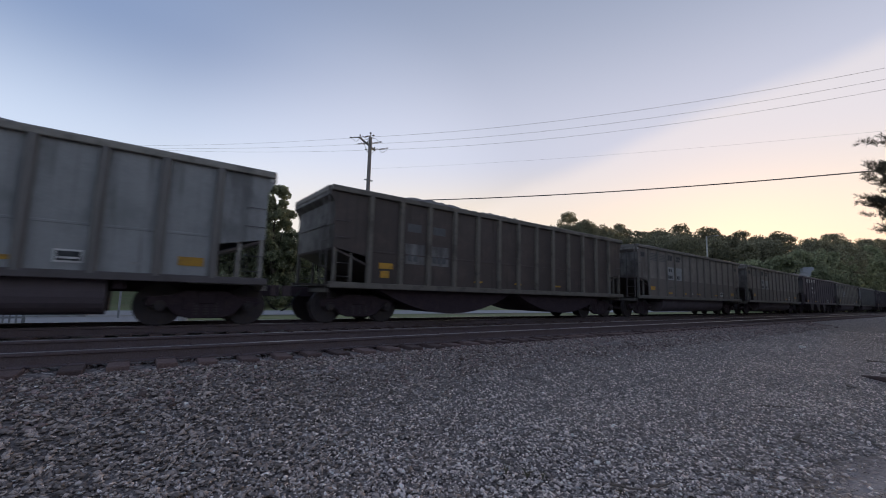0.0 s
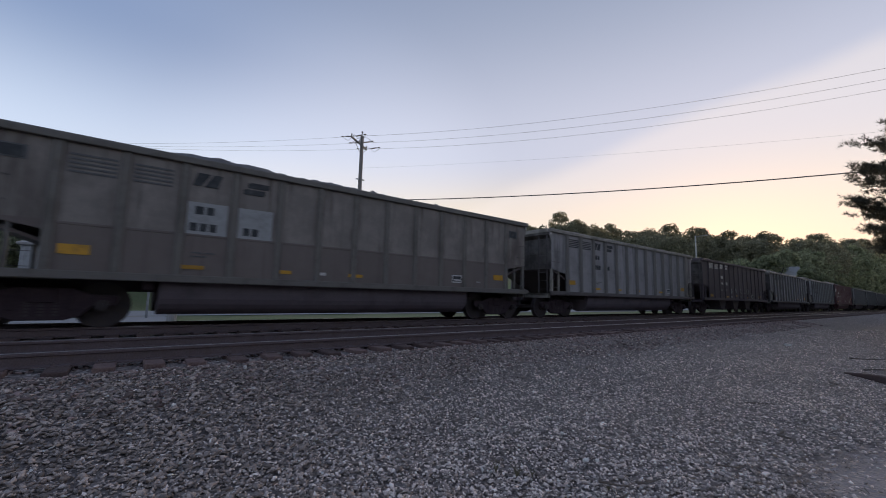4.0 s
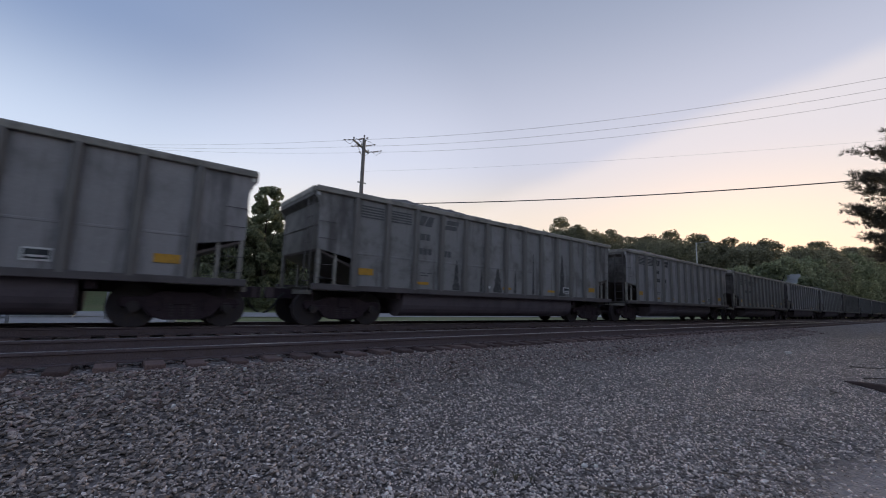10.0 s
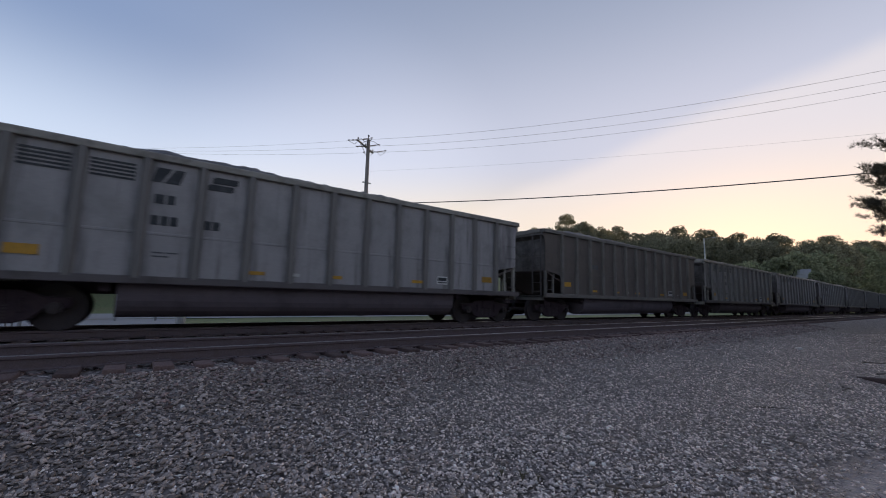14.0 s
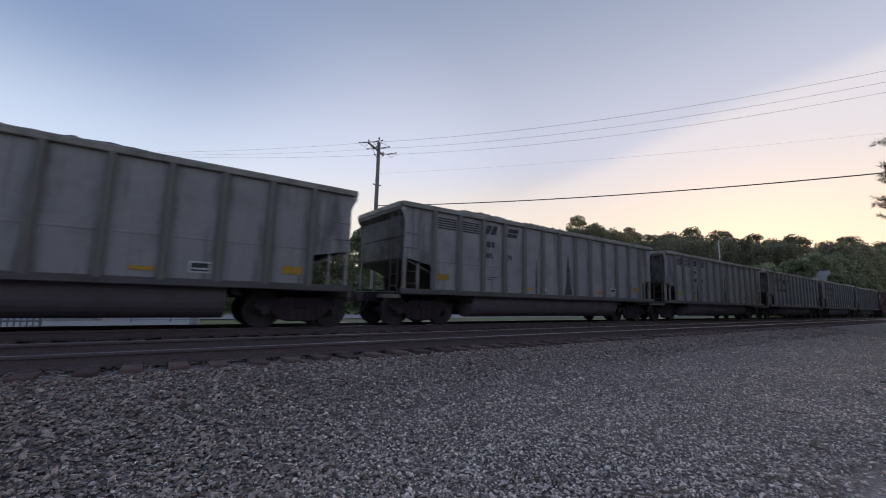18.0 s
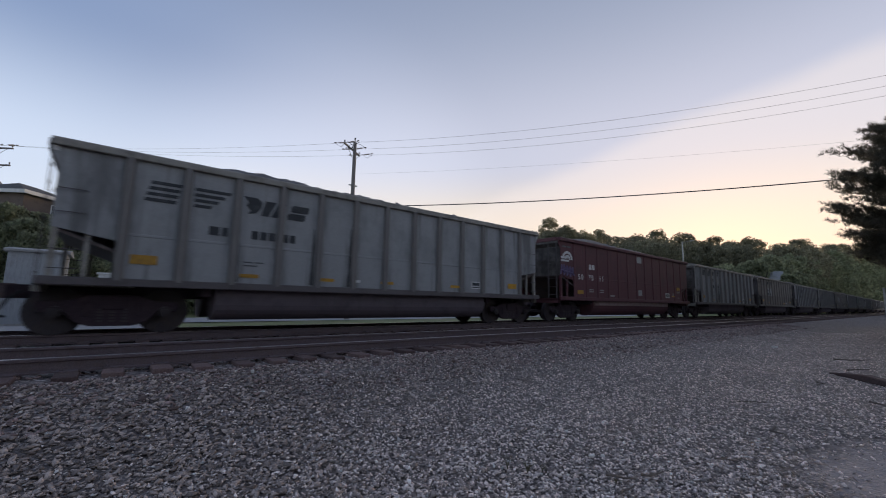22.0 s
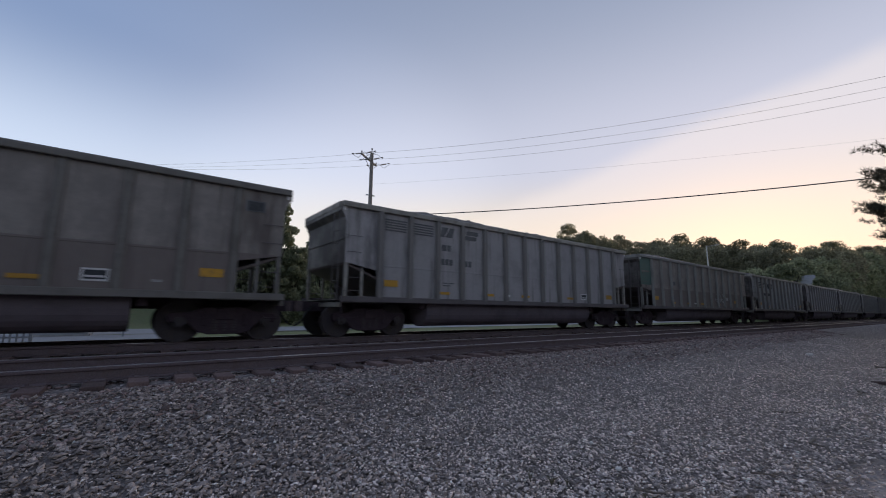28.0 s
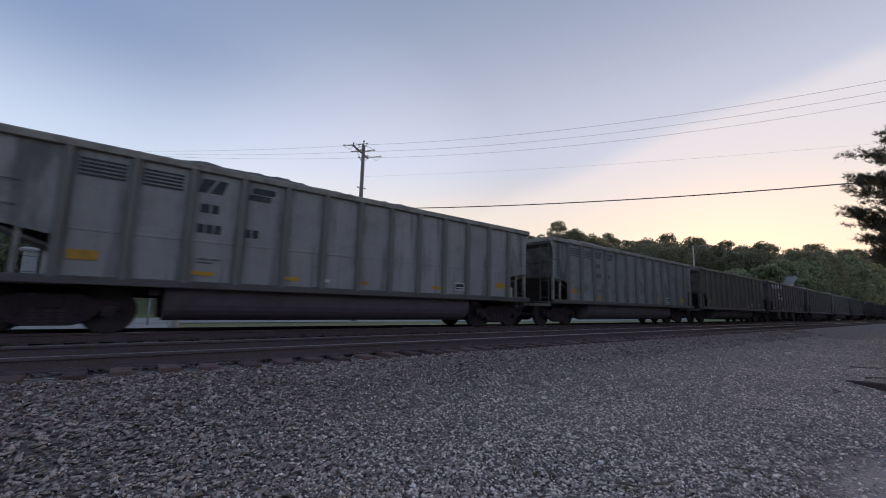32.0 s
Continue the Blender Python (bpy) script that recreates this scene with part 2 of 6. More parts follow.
GRAVEL = gravel_material()
GRASS = material("grass", (0.17, 0.195, 0.081), 0.9, spots=(0.221, 0.195, 0.101), spot_scale=0.25, grain=8, grain_amt=0.4, bump=0.6, bump_scale=25)
ASPHALT = material("asphalt", (0.33, 0.33, 0.335), 0.85, spots=(0.25, 0.25, 0.25), spot_scale=0.4, grain=90, grain_amt=0.2, bump=0.2)
STONE = material("stone", (0.36, 0.295, 0.26), 0.8, spots=(0.42, 0.345, 0.305), spot_scale=9, grain=120, grain_amt=0.3, island=0.5)
PALE_STONE = material("pale_stone", (0.66, 0.635, 0.60), 0.7, spots=(0.36, 0.35, 0.33), spot_scale=12, grain=140, grain_amt=0.2, island=0.25)
RUST_STEEL = material("rust_steel", (0.125, 0.093, 0.097), 0.8, 0.1, spots=(0.11, 0.076, 0.07), spot_scale=6, grain=60, grain_amt=0.3)
RAIL_HEAD = material("rail_head", (0.66, 0.627, 0.605), 0.3, 1.0, grain=30, grain_amt=0.15)
TIE_WOOD = material("tie_wood", (0.125, 0.082, 0.076), 0.95, spots=(0.17, 0.115, 0.10), spot_scale=5, grain=50, grain_amt=0.35, bump=0.6, bump_scale=30, vary=0.35)
DARK_STEEL = material("dark_steel", (0.0462, 0.033, 0.0399), 0.9, 0.0, spots=(0.0616, 0.044, 0.0483), spot_scale=4, grain=50, grain_amt=0.3, gloss=0.15)
TYRE_STEEL = material("wheel_steel", (0.042, 0.033, 0.036), 0.7, 0.1, spots=(0.055, 0.04, 0.034), spot_scale=5, grain=40, grain_amt=0.3)
COAL = material("coal", (0.0608, 0.052, 0.0514), 0.6, grain=14, grain_amt=0.5, bump=1.0, bump_scale=12)
PAINT = dict(rough=0.58, gloss=0.35, grain=30, grain_amt=0.08, bump=0.05, bump_scale=8)
GREY = material("grey_paint", (0.315, 0.297, 0.3), spots=(0.214, 0.206, 0.204), spot_scale=1.1, streak=(0.11, 0.101, 0.0964), seam=(0.0849, 0.0796, 0.082), vary=0.07, **PAINT)
PALE_GREY = material("pale_grey_paint", (0.293, 0.295, 0.298), spots=(0.2, 0.207, 0.208), spot_scale=1.0, streak=(0.124, 0.121, 0.116), seam=(0.106, 0.104, 0.105), vary=0.05, **PAINT)
DIRTY_GREY = material("dirty_grey_paint", (0.258, 0.249, 0.247), spots=(0.122, 0.112, 0.104), spot_scale=1.3, streak=(0.0798, 0.0712, 0.0662), seam=(0.0563, 0.0511, 0.0508), vary=0.08, **PAINT)
BROWN = material("grey_brown_paint", (0.25, 0.222, 0.203), spots=(0.165, 0.145, 0.133), spot_scale=0.9, spot_lo=0.4, spot_hi=0.62, streak=(0.0616, 0.0484, 0.042), seam=(0.084, 0.067, 0.06), band=(2.06, (0.134, 0.108, 0.1)), vary=0.08, **PAINT)
DUSTY_BROWN = material("dusty_brown_paint", (0.125, 0.104, 0.094), spots=(0.09, 0.076, 0.069), spot_scale=1.2, streak=(0.06, 0.051, 0.046), vary=0.08, **PAINT)
BLACK = material("black_paint", (0.078, 0.0625, 0.0745), spots=(0.096, 0.0771, 0.0865), spot_scale=1.0, streak=(0.128, 0.102, 0.108), vary=0.1, **PAINT)
SOOT = material("sooty_brown_paint", (0.0735, 0.057, 0.0522), spots=(0.105, 0.078, 0.0682), spot_scale=1.4, streak=(0.0385, 0.03, 0.0261), vary=0.1, **PAINT)
RED = material("oxide_red_paint", (0.108, 0.0394, 0.0476), spots=(0.0729, 0.034, 0.0409), spot_scale=1.0, streak=(0.0701, 0.0367, 0.0389), vary=0.05, **PAINT)
GREEN = material("green_paint", (0.07, 0.125, 0.105), spots=(0.085, 0.105, 0.095), spot_scale=1.5, **PAINT)
RIB_DARK = material("rib_dark", (0.163, 0.152, 0.145), spots=(0.182, 0.173, 0.162), spot_scale=2.0, streak=(0.065, 0.0576, 0.0506), **PAINT)
WHITE_MARK = material("white_marking", (0.62, 0.61, 0.60), 0.6, spots=(0.4, 0.38, 0.37), spot_scale=6, grain=60)
DARK_MARK = material("dark_marking", (0.02, 0.023, 0.028), 0.6, spots=(0.06, 0.062, 0.066), spot_scale=5, grain=60)
FADED_MARK = material("faded_marking", (0.082, 0.084, 0.09), 0.6, spots=(0.13, 0.133, 0.137), spot_scale=4, grain=60)
YELLOW = material("reflector_yellow", (0.46, 0.24, 0.02), 0.5, spots=(0.24, 0.13, 0.03), spot_scale=8, grain=60, vary=0.25)
RUBBER = material("rubber", (0.02, 0.02, 0.02), 0.6)
POLE_WOOD = material("pole_wood", (0.21, 0.19, 0.18), 0.9, spots=(0.14, 0.125, 0.115), spot_scale=4, grain=40, grain_amt=0.3, bump=0.4)
PORCELAIN = material("porcelain", (0.16, 0.13, 0.12), 0.3)
CABLE = material("cable", (0.035, 0.035, 0.04), 0.6)
GALV = material("galvanised", (0.36, 0.37, 0.37), 0.5, 0.6, spots=(0.25, 0.25, 0.25), spot_scale=5)
END_GRIME = material("end_grime", (0.175, 0.161, 0.151), spots=(0.0437, 0.037, 0.0341), spot_scale=0.9, spot_lo=0.38, spot_hi=0.6, streak=(0.0437, 0.0378, 0.0333), vary=0.1, **PAINT)
PALE_TEXT = material("stencil_grey", (0.30, 0.29, 0.285), 0.6, spots=(0.17, 0.165, 0.16), spot_scale=6, grain=60)
RUSTY_STONE = material("rusty_stone", (0.25, 0.18, 0.165), 0.85, spots=(0.27, 0.2, 0.18), spot_scale=9, grain=120, grain_amt=0.3, island=0.55)
LIGHT_STONE = material("light_stone", (0.63, 0.541, 0.498), 0.8, spots=(0.693, 0.593, 0.546), spot_scale=9, grain=120, grain_amt=0.3, island=0.6)
TUB_PAINT = material("tub_paint", (0.13, 0.108, 0.122), 0.85, spots=(0.09, 0.075, 0.083), spot_scale=1.4, streak=(0.10, 0.092, 0.096), gloss=0.1)
SILL_PAINT = material("sill_paint", (0.108, 0.0946, 0.0966), spots=(0.072, 0.0616, 0.0609), spot_scale=1.5, **PAINT)


# ---- mesh helpers ----
class Geo:
    """Gathers corners and faces of one mesh."""

    def __init__(self):
        self.v, self.f = [], []

    def add(self, verts, faces):
        n = len(self.v)
        self.v += [tuple(p) for p in verts]
        self.f += [tuple(n + i for i in f) for f in faces]
        return self

    def box(self, x0, x1, y0, y1, z0, z1):
        return self.add([(x, y, z) for x in (x0, x1) for y in (y0, y1) for z in (z0, z1)],
                        [(0, 1, 3, 2), (4, 6, 7, 5), (0, 4, 5, 1), (2, 3, 7, 6), (0, 2, 6, 4), (1, 5, 7, 3)])

    def prism(self, outline, axis, lo, hi):
        """An outline of (a, b) pairs drawn out along axis; (a, b) are the two other axes in order."""
        n = len(outline)
        def put(a, b, c):
            return {"x": (c, a, b), "y": (a, c, b), "z": (a, b, c)}[axis]
        verts = [put(a, b, lo) for a, b in outline] + [put(a, b, hi) for a, b in outline]
        faces = [(i, (i + 1) % n, n + (i + 1) % n, n + i) for i in range(n)] + [tuple(range(n))[::-1], tuple(range(n, 2 * n))]
        return self.add(verts, faces)

    def cyl(self, c, axis, r, lo, hi, n=16, r2=None):
        r2 = r if r2 is None else r2
        ring = [(math.cos(2 * math.pi * i / n), math.sin(2 * math.pi * i / n)) for i in range(n)]
        def put(a, b, q):
            return {"x": (q, c[1] + a, c[2] + b), "y": (c[0] + a, q, c[2] + b), "z": (c[0] + a, c[1] + b, q)}[axis]
        verts = [put(a * r, b * r, lo) for a, b in ring] + [put(a * r2, b * r2, hi) for a, b in ring]
        faces = [(i, (i + 1) % n, n + (i + 1) % n, n + i) for i in range(n)] + [tuple(range(n))[::-1], tuple(range(n, 2 * n))]
        return self.add(verts, faces)

    def tube(self, pts, r, n=6, r_end=None):
        """A round bar through points."""
        pts = [Vector(p) for p in pts]
        verts, faces = [], []
        for k, p in enumerate(pts):
            d = (pts[min(k + 1, len(pts) - 1)] - pts[max(k - 1, 0)]).normalized()
            s = d.cross(Vector((0, 0, 1)) if abs(d.z) < 0.9 else Vector((1, 0, 0))).normalized()
            u = s.cross(d)
            rr = r if r_end is None else r + (r_end - r) * k / (len(pts) - 1)
            verts += [p + (s * math.cos(2 * math.pi * i / n) + u * math.sin(2 * math.pi * i / n)) * rr for i in range(n)]
        for k in range(len(pts) - 1):
            faces += [(k * n + i, k * n + (i + 1) % n, (k + 1) * n + (i + 1) % n, (k + 1) * n + i) for i in range(n)]
        faces += [tuple(range(n))[::-1], tuple((len(pts) - 1) * n + i for i in range(n))]
        return self.add(verts, faces)

    def mesh(self, name, mat, bevel=0.0, smooth=False):
        me = bpy.data.meshes.new(name)
        me.from_pydata(self.v, [], self.f)
        bm = bmesh.new()
        bm.from_mesh(me)
        bmesh.ops.recalc_face_normals(bm, faces=bm.faces)
        if bevel:
            bmesh.ops.bevel(bm, geom=[e for e in bm.edges if len(e.link_faces) == 2 and e.calc_face_angle(0) > 0.6], offset=bevel, segments=1, affect="EDGES", clamp_overlap=True)
        bm.to_mesh(me)
        bm.free()
        me.materials.append(mat)
        if smooth:
            me.polygons.foreach_set("use_smooth", [True] * len(me.polygons))
        return me


def part(name, geo, mat, parent, label="", at=(0, 0, 0), bevel=0.0, smooth=False):
    """One mesh object under a thing or a part. geo: a Geo, or a mesh that pieces share."""
    me = geo if isinstance(geo, bpy.types.Mesh) else geo.mesh(name, mat, bevel, smooth)
    ob = new(name, me)
    ob.parent = parent
    ob.location = at
    if label:
        ob["label"] = label
    return ob


def thing(name, m, label, category, group="", kind=""):
    ob = new(name)
    ob.empty_display_size = 0.3
    ob.matrix_world = m
    return tagged(ob, label, category, group, kind)


def raw_mesh(name, verts, faces, mat, smooth=False):
    """A large mesh straight from arrays; every face has the same number of corners."""
    verts, faces = np.asarray(verts, np.float32), np.asarray(faces, np.int32)
    me = bpy.data.meshes.new(name)
    k = faces.shape[1]
    me.vertices.add(len(verts))
    me.vertices.foreach_set("co", verts.ravel())
    me.loops.add(faces.size)
    me.loops.foreach_set("vertex_index", faces.ravel())
    me.polygons.add(len(faces))
    me.polygons.foreach_set("loop_start", np.arange(len(faces), dtype=np.int32) * k)
    me.polygons.foreach_set("loop_total", np.full(len(faces), k, np.int32))
    if smooth:
        me.polygons.foreach_set("use_smooth", np.ones(len(faces), bool))
    me.materials.append(mat)
    me.update(calc_edges=True)
    me.validate()
    return me


def smoothstep(a, b, x):
    t = np.clip((x - a) / (b - a), 0, 1)
    return t * t * (3 - 2 * t)


# ---- the ground ----
PROFILE_Y = [-30, 2.5, 3.5, 4.5, 5.5, 6.4, 9.3, 10.4, 13.3, 15.0, 16.5, 34.0]
PROFILE_Z = [-0.72, -0.70, -0.66, -0.55, -0.37, -0.235, -0.225, -0.225, -0.21, -0.5, -0.68, -0.68]


def lie(x, y):
    """Height of the ground."""
    x, y = np.asarray(x, float), np.asarray(y, float)
    z = np.interp(y, PROFILE_Y, PROFILE_Z)
    z = z + 1.6 * smoothstep(34, 48, y) + 5.0 * smoothstep(45, 61, y) + 9 * smoothstep(60, 160, y) * smoothstep(20, 90, x)
    z = z + 0.45 * smoothstep(20, 30, x) * smoothstep(4.5, 1.0, y)
    z = z + 7 * smoothstep(60, 130, x) * smoothstep(19, 50, y)
    return z


def build_ground():
    xs = np.unique(np.concatenate([np.arange(-6, 30, 0.25), np.arange(30, 120, 2.5), np.arange(-60, -6, 3), np.linspace(120, 2600, 40), np.linspace(-2000, -60, 24)]))
    ys = np.unique(np.concatenate([np.arange(-8, 17, 0.25), np.arange(17, 80, 2.0), np.linspace(80, 2600, 30), np.linspace(-1500, -8, 16)]))
    X, Y = np.meshgrid(xs, ys, indexing="ij")
    Z = lie(X, Y)
    rng = np.random.RandomState(3)
    near = (X > -7) & (X < 30) & (Y > -8) & (Y < 6)
    Z = Z + near * (0.03 * np.sin(X * 1.3 + Y * 0.7) * np.sin(Y * 1.1 - X * 0.4) + 0.004 * rng.randn(*X.shape) - 0.012)
    nx, ny = X.shape
    idx = np.arange(nx * ny).reshape(nx, ny)
    faces = np.stack([idx[:-1, :-1], idx[1:, :-1], idx[1:, 1:], idx[:-1, 1:]], -1).reshape(-1, 4)
    me = raw_mesh("ground", np.stack([X, Y, Z], -1).reshape(-1, 3), faces, GRAVEL, smooth=True)
    me.materials.append(GRASS)
    cx = (X[:-1, :-1] + X[1:, 1:]).ravel() / 2
    cy = (Y[:-1, :-1] + Y[1:, 1:]).ravel() / 2
    grass = (cy > 15.8) | (cy < -25) | ((cx > 28) & (cy < 1.0 + 0.03 * (cx - 28))) | ((cx < -50) & (cy < 4))
    me.polygons.foreach_set("material_index", grass.astype(np.int32))
    tagged(new("ground", me), "grey crushed-stone ground beside the railway, with grass beyond", "ground", kind="structure")


build_ground()


def strip(name, x0, x1, y0, y1, up, mat, label, step=2.0):
    xs, ys = np.arange(x0, x1 + 0.01, step), np.linspace(y0, y1, 8)
    X, Y = np.meshgrid(xs, ys, indexing="ij")
    Z = lie(X, Y) + up
    idx = np.arange(X.size).reshape(X.shape)
    faces = np.stack([idx[:-1, :-1], idx[1:, :-1], idx[1:, 1:], idx[:-1, 1:]], -1).reshape(-1, 4)
    me = raw_mesh(name, np.stack([X, Y, Z], -1).reshape(-1, 3), faces, mat, smooth=True)
    return tagged(new(name, me), label, name.split("_")[0], kind="structure")


strip("road", -400, 400, 27.0, 33.0, 0.05, ASPHALT, "grey asphalt road running along beyond the railway")
strip("pavement", -60, 2.5, 17.2, 26.9, 0.03, ASPHALT, "worn grey asphalt yard beside the railway")


# ---- tracks ----
TRACK_NEAR, TRACK_TRAIN = 7.88, 11.88
RAIL = [(-0.068, -0.18), (0.068, -0.18), (0.068, -0.165), (0.012, -0.15), (0.009, -0.05), (0.034, -0.04), (0.036, -0.012), (0.03, 0.0), (-0.03, 0.0), (-0.036, -0.012), (-0.034, -0.04), (-0.009, -0.05), (-0.012, -0.15), (-0.068, -0.165)]


def build_track(name, y, label, single, x_from):
    track = thing(name, pose(0, y, 0), label, "railway track", kind="structure")
    for side in (-1, 1):
        rail = part("rail", Geo().prism([(a + side * 0.7525, b) for a, b in RAIL], "x", -220, 1150), RUST_STEEL, track, "rusty steel rail with a worn bright head")
        part("rail_head", Geo().prism([(a + side * 0.7525, b) for a, b in ((-0.027, 0.001), (0.027, 0.001), (0.024, 0.003), (-0.024, 0.003))], "x", -220, 1150), RAIL_HEAD, rail, "polished running band")
    rng = random.Random(5)
    tie = Geo().box(-0.115, 0.115, -1.3, 1.3, -0.36, -0.165).mesh("tie", TIE_WOOD, bevel=0.012)
    plate = Geo().box(-0.1, 0.1, -0.17, 0.17, -0.165, -0.148)
    plate.cyl((-0.06, -0.11, 0), "z", 0.02, -0.16, -0.125, 6).cyl((0.06, 0.11, 0), "z", 0.02, -0.16, -0.125, 6)
    plate = plate.mesh("tie_plate", RUST_STEEL)
    rest = Geo()
    for k in range(int((1150 + 220) / 0.5)):
        x = -220 + k * 0.5 + rng.uniform(-0.03, 0.03)
        if x_from <= x < x_from + single * 0.5:
            t = part("tie", tie, None, track, at=(x, rng.uniform(-0.05, 0.05), rng.uniform(-0.012, 0.012)))
            t.rotation_euler[2] = rng.uniform(-0.02, 0.02)
            if x < x_from + 30:
                for side in (-1, 1):
                    part("tie_plate", plate, None, t, at=(0, side * 0.7525, 0))
        else:
            rest.box(x - 0.115, x + 0.115, -1.3, 1.3, -0.36, -0.165)
    far = raw_mesh("ties_far", rest.v, rest.f, TIE_WOOD)
    tagged(part("ties_far", far, None, track, "more wooden ties along the line"), kind="stuff")


# ---- coal cars ----
HB = 7.38          # half the body's length
SPEED = 17.92      # metres a second, towards -x
BAY0 = 1.2         # length of the bay at each end
WHEEL_R = 0.457


def build_truck(car, x):
    truck = new("truck")
    truck.parent = car
    truck.location = (x, 0, 0)
    truck.empty_display_size = 0.2
    if "mesh" not in TRUCK_MESHES:
        g = Geo()
        out = [(-1.15, 0.56), (-1.12, 0.66), (-0.70, 0.68), (-0.42, 0.80), (0.42, 0.80), (0.70, 0.68), (1.12, 0.66), (1.15, 0.56), (1.1, 0.44), (0.78, 0.46), (0.56, 0.24), (0.34, 0.17), (-0.34, 0.17), (-0.56, 0.24), (-0.78, 0.46), (-1.1, 0.44)]
        g.prism(out, "y", -0.07, 0.07)
        for s in (-1, 1):
            g.prism([(s * 0.46, 0.36), (s * 0.46, 0.66), (s * 0.38, 0.66), (s * 0.38, 0.36)], "y", -0.1, 0.1)
        TRUCK_MESHES["mesh"] = g.mesh("side_frame", DARK_STEEL, bevel=0.02)
        s = Geo()
        for dx in (-0.2, 0, 0.2):
            for k in range(5):
                s.cyl((dx, 0, 0), "z", 0.085, 0.25 + k * 0.06, 0.285 + k * 0.06, 10)
        TRUCK_MESHES["spring"] = s.mesh("coil_spring", TYRE_STEEL)
        w = Geo()
        for side in (-1, 1):
            y = side * 0.7525
            w.cyl((0, 0, 0), "y", WHEEL_R, y - 0.065, y + 0.065, 28)
            w.cyl((0, 0, 0), "y", WHEEL_R + 0.026, y - side * 0.067 - 0.014, y - side * 0.067 + 0.014, 28)
            w.cyl((0, 0, 0), "y", 0.36, y + side * 0.066 - 0.012, y + side * 0.066 + 0.004, 24)
            w.cyl((0, 0, 0), "y", 0.14, y + side * 0.05, y + side * 0.15, 14)
            for k in range(5):
                a = 2 * math.pi * k / 5
                w.cyl((0.25 * math.cos(a), 0, 0.25 * math.sin(a)), "y", 0.03, y + side * 0.065, y + side * 0.082, 6)
        w.cyl((0, 0, 0), "y", 0.085, -1.02, 1.02, 12)
        TRUCK_MESHES["wheelset"] = w.mesh("wheelset", TYRE_STEEL)
        TRUCK_MESHES["bolster"] = Geo().box(-0.2, 0.2, -1.1, 1.1, 0.5, 0.78).cyl((0, 0, 0), "z", 0.2, 0.78, 0.9, 12).mesh("bolster", DARK_STEEL, bevel=0.02)
        b = Geo()
        for s in (-1, 1):
            b.box(s * 0.5 - 0.05, s * 0.5 + 0.05, -0.9, 0.9, 0.36, 0.44)
            for q in (-1, 1):
                b.box(s * 0.47 - 0.06, s * 0.47 + 0.06, q * 0.7525 - 0.05, q * 0.7525 + 0.05, 0.3, 0.6)
        TRUCK_MESHES["beam"] = b.mesh("brake_beam", DARK_STEEL)
        TRUCK_MESHES["bearing"] = Geo().cyl((0, 0, 0), "y", 0.115, -0.12, 0.12, 14).cyl((0, 0, 0), "y", 0.06, -0.16, 0.16, 6).mesh("bearing_cap", TYRE_STEEL)
    for side in (-1, 1):
        part("side_frame", TRUCK_MESHES["mesh"], None, truck, at=(0, side * 1.0, 0))
        part("coil_spring", TRUCK_MESHES["spring"], None, truck, at=(0, side * 1.0, 0))["kind"] = "stuff"
        for dx in (-0.89, 0.89):
            part("bearing_cap", TRUCK_MESHES["bearing"], None, truck, at=(dx, side * 1.04, WHEEL_R))
    for dx in (-0.89, 0.89):
        ws = part("wheelset", TRUCK_MESHES["wheelset"], None, truck)
        ws.matrix_parent_inverse = Matrix.Translation((dx, 0, WHEEL_R))
    part("bolster", TRUCK_MESHES["bolster"], None, truck)
    part("brake_beam", TRUCK_MESHES["beam"], None, truck)
    return truck


TRUCK_MESHES = {}


def heap(hx, seed, level=3.62, peak=0.2):
    """The top of a coal load: a lumpy low heap with a hump near each end of the hopper."""
    rng = np.random.RandomState(seed)
    xs, ys = np.linspace(-hx, hx, 70), np.linspace(-1.44, 1.44, 14)
    X, Y = np.meshgrid(xs, ys, indexing="ij")
    u = np.clip((hx - np.abs(X)) / 2.6, 0, 1)
    fore = np.interp(X, [-hx, -hx + 1.7, -hx + 2.5, -hx + 3.3, -1.0, 3.0, hx - 1.8, hx], [0, 0.15, 0.8, 1.0, 0.9, 0.82, 0.66, 0])
    rise = peak * fore + 0.02 * np.sin(X * 1.7 + seed) + 0.018 * np.sin(X * 3.1 + seed * 2)
    Z = level - 0.32 + 0.32 * np.clip(u * 2, 0, 1) + rise * (1 - (np.abs(Y) / 1.46) ** 1.8) + 0.025 * rng.randn(*X.shape)
    Z = np.where(np.abs(Y) > 1.4, np.minimum(Z, level - 0.05), Z)
    idx = np.arange(X.size).reshape(X.shape)
    faces = np.stack([idx[:-1, :-1], idx[1:, :-1], idx[1:, 1:], idx[:-1, 1:]], -1).reshape(-1, 4)
    return raw_mesh("coal_load", np.stack([X, Y, Z], -1).reshape(-1, 3), faces, COAL)


HEAPS = []


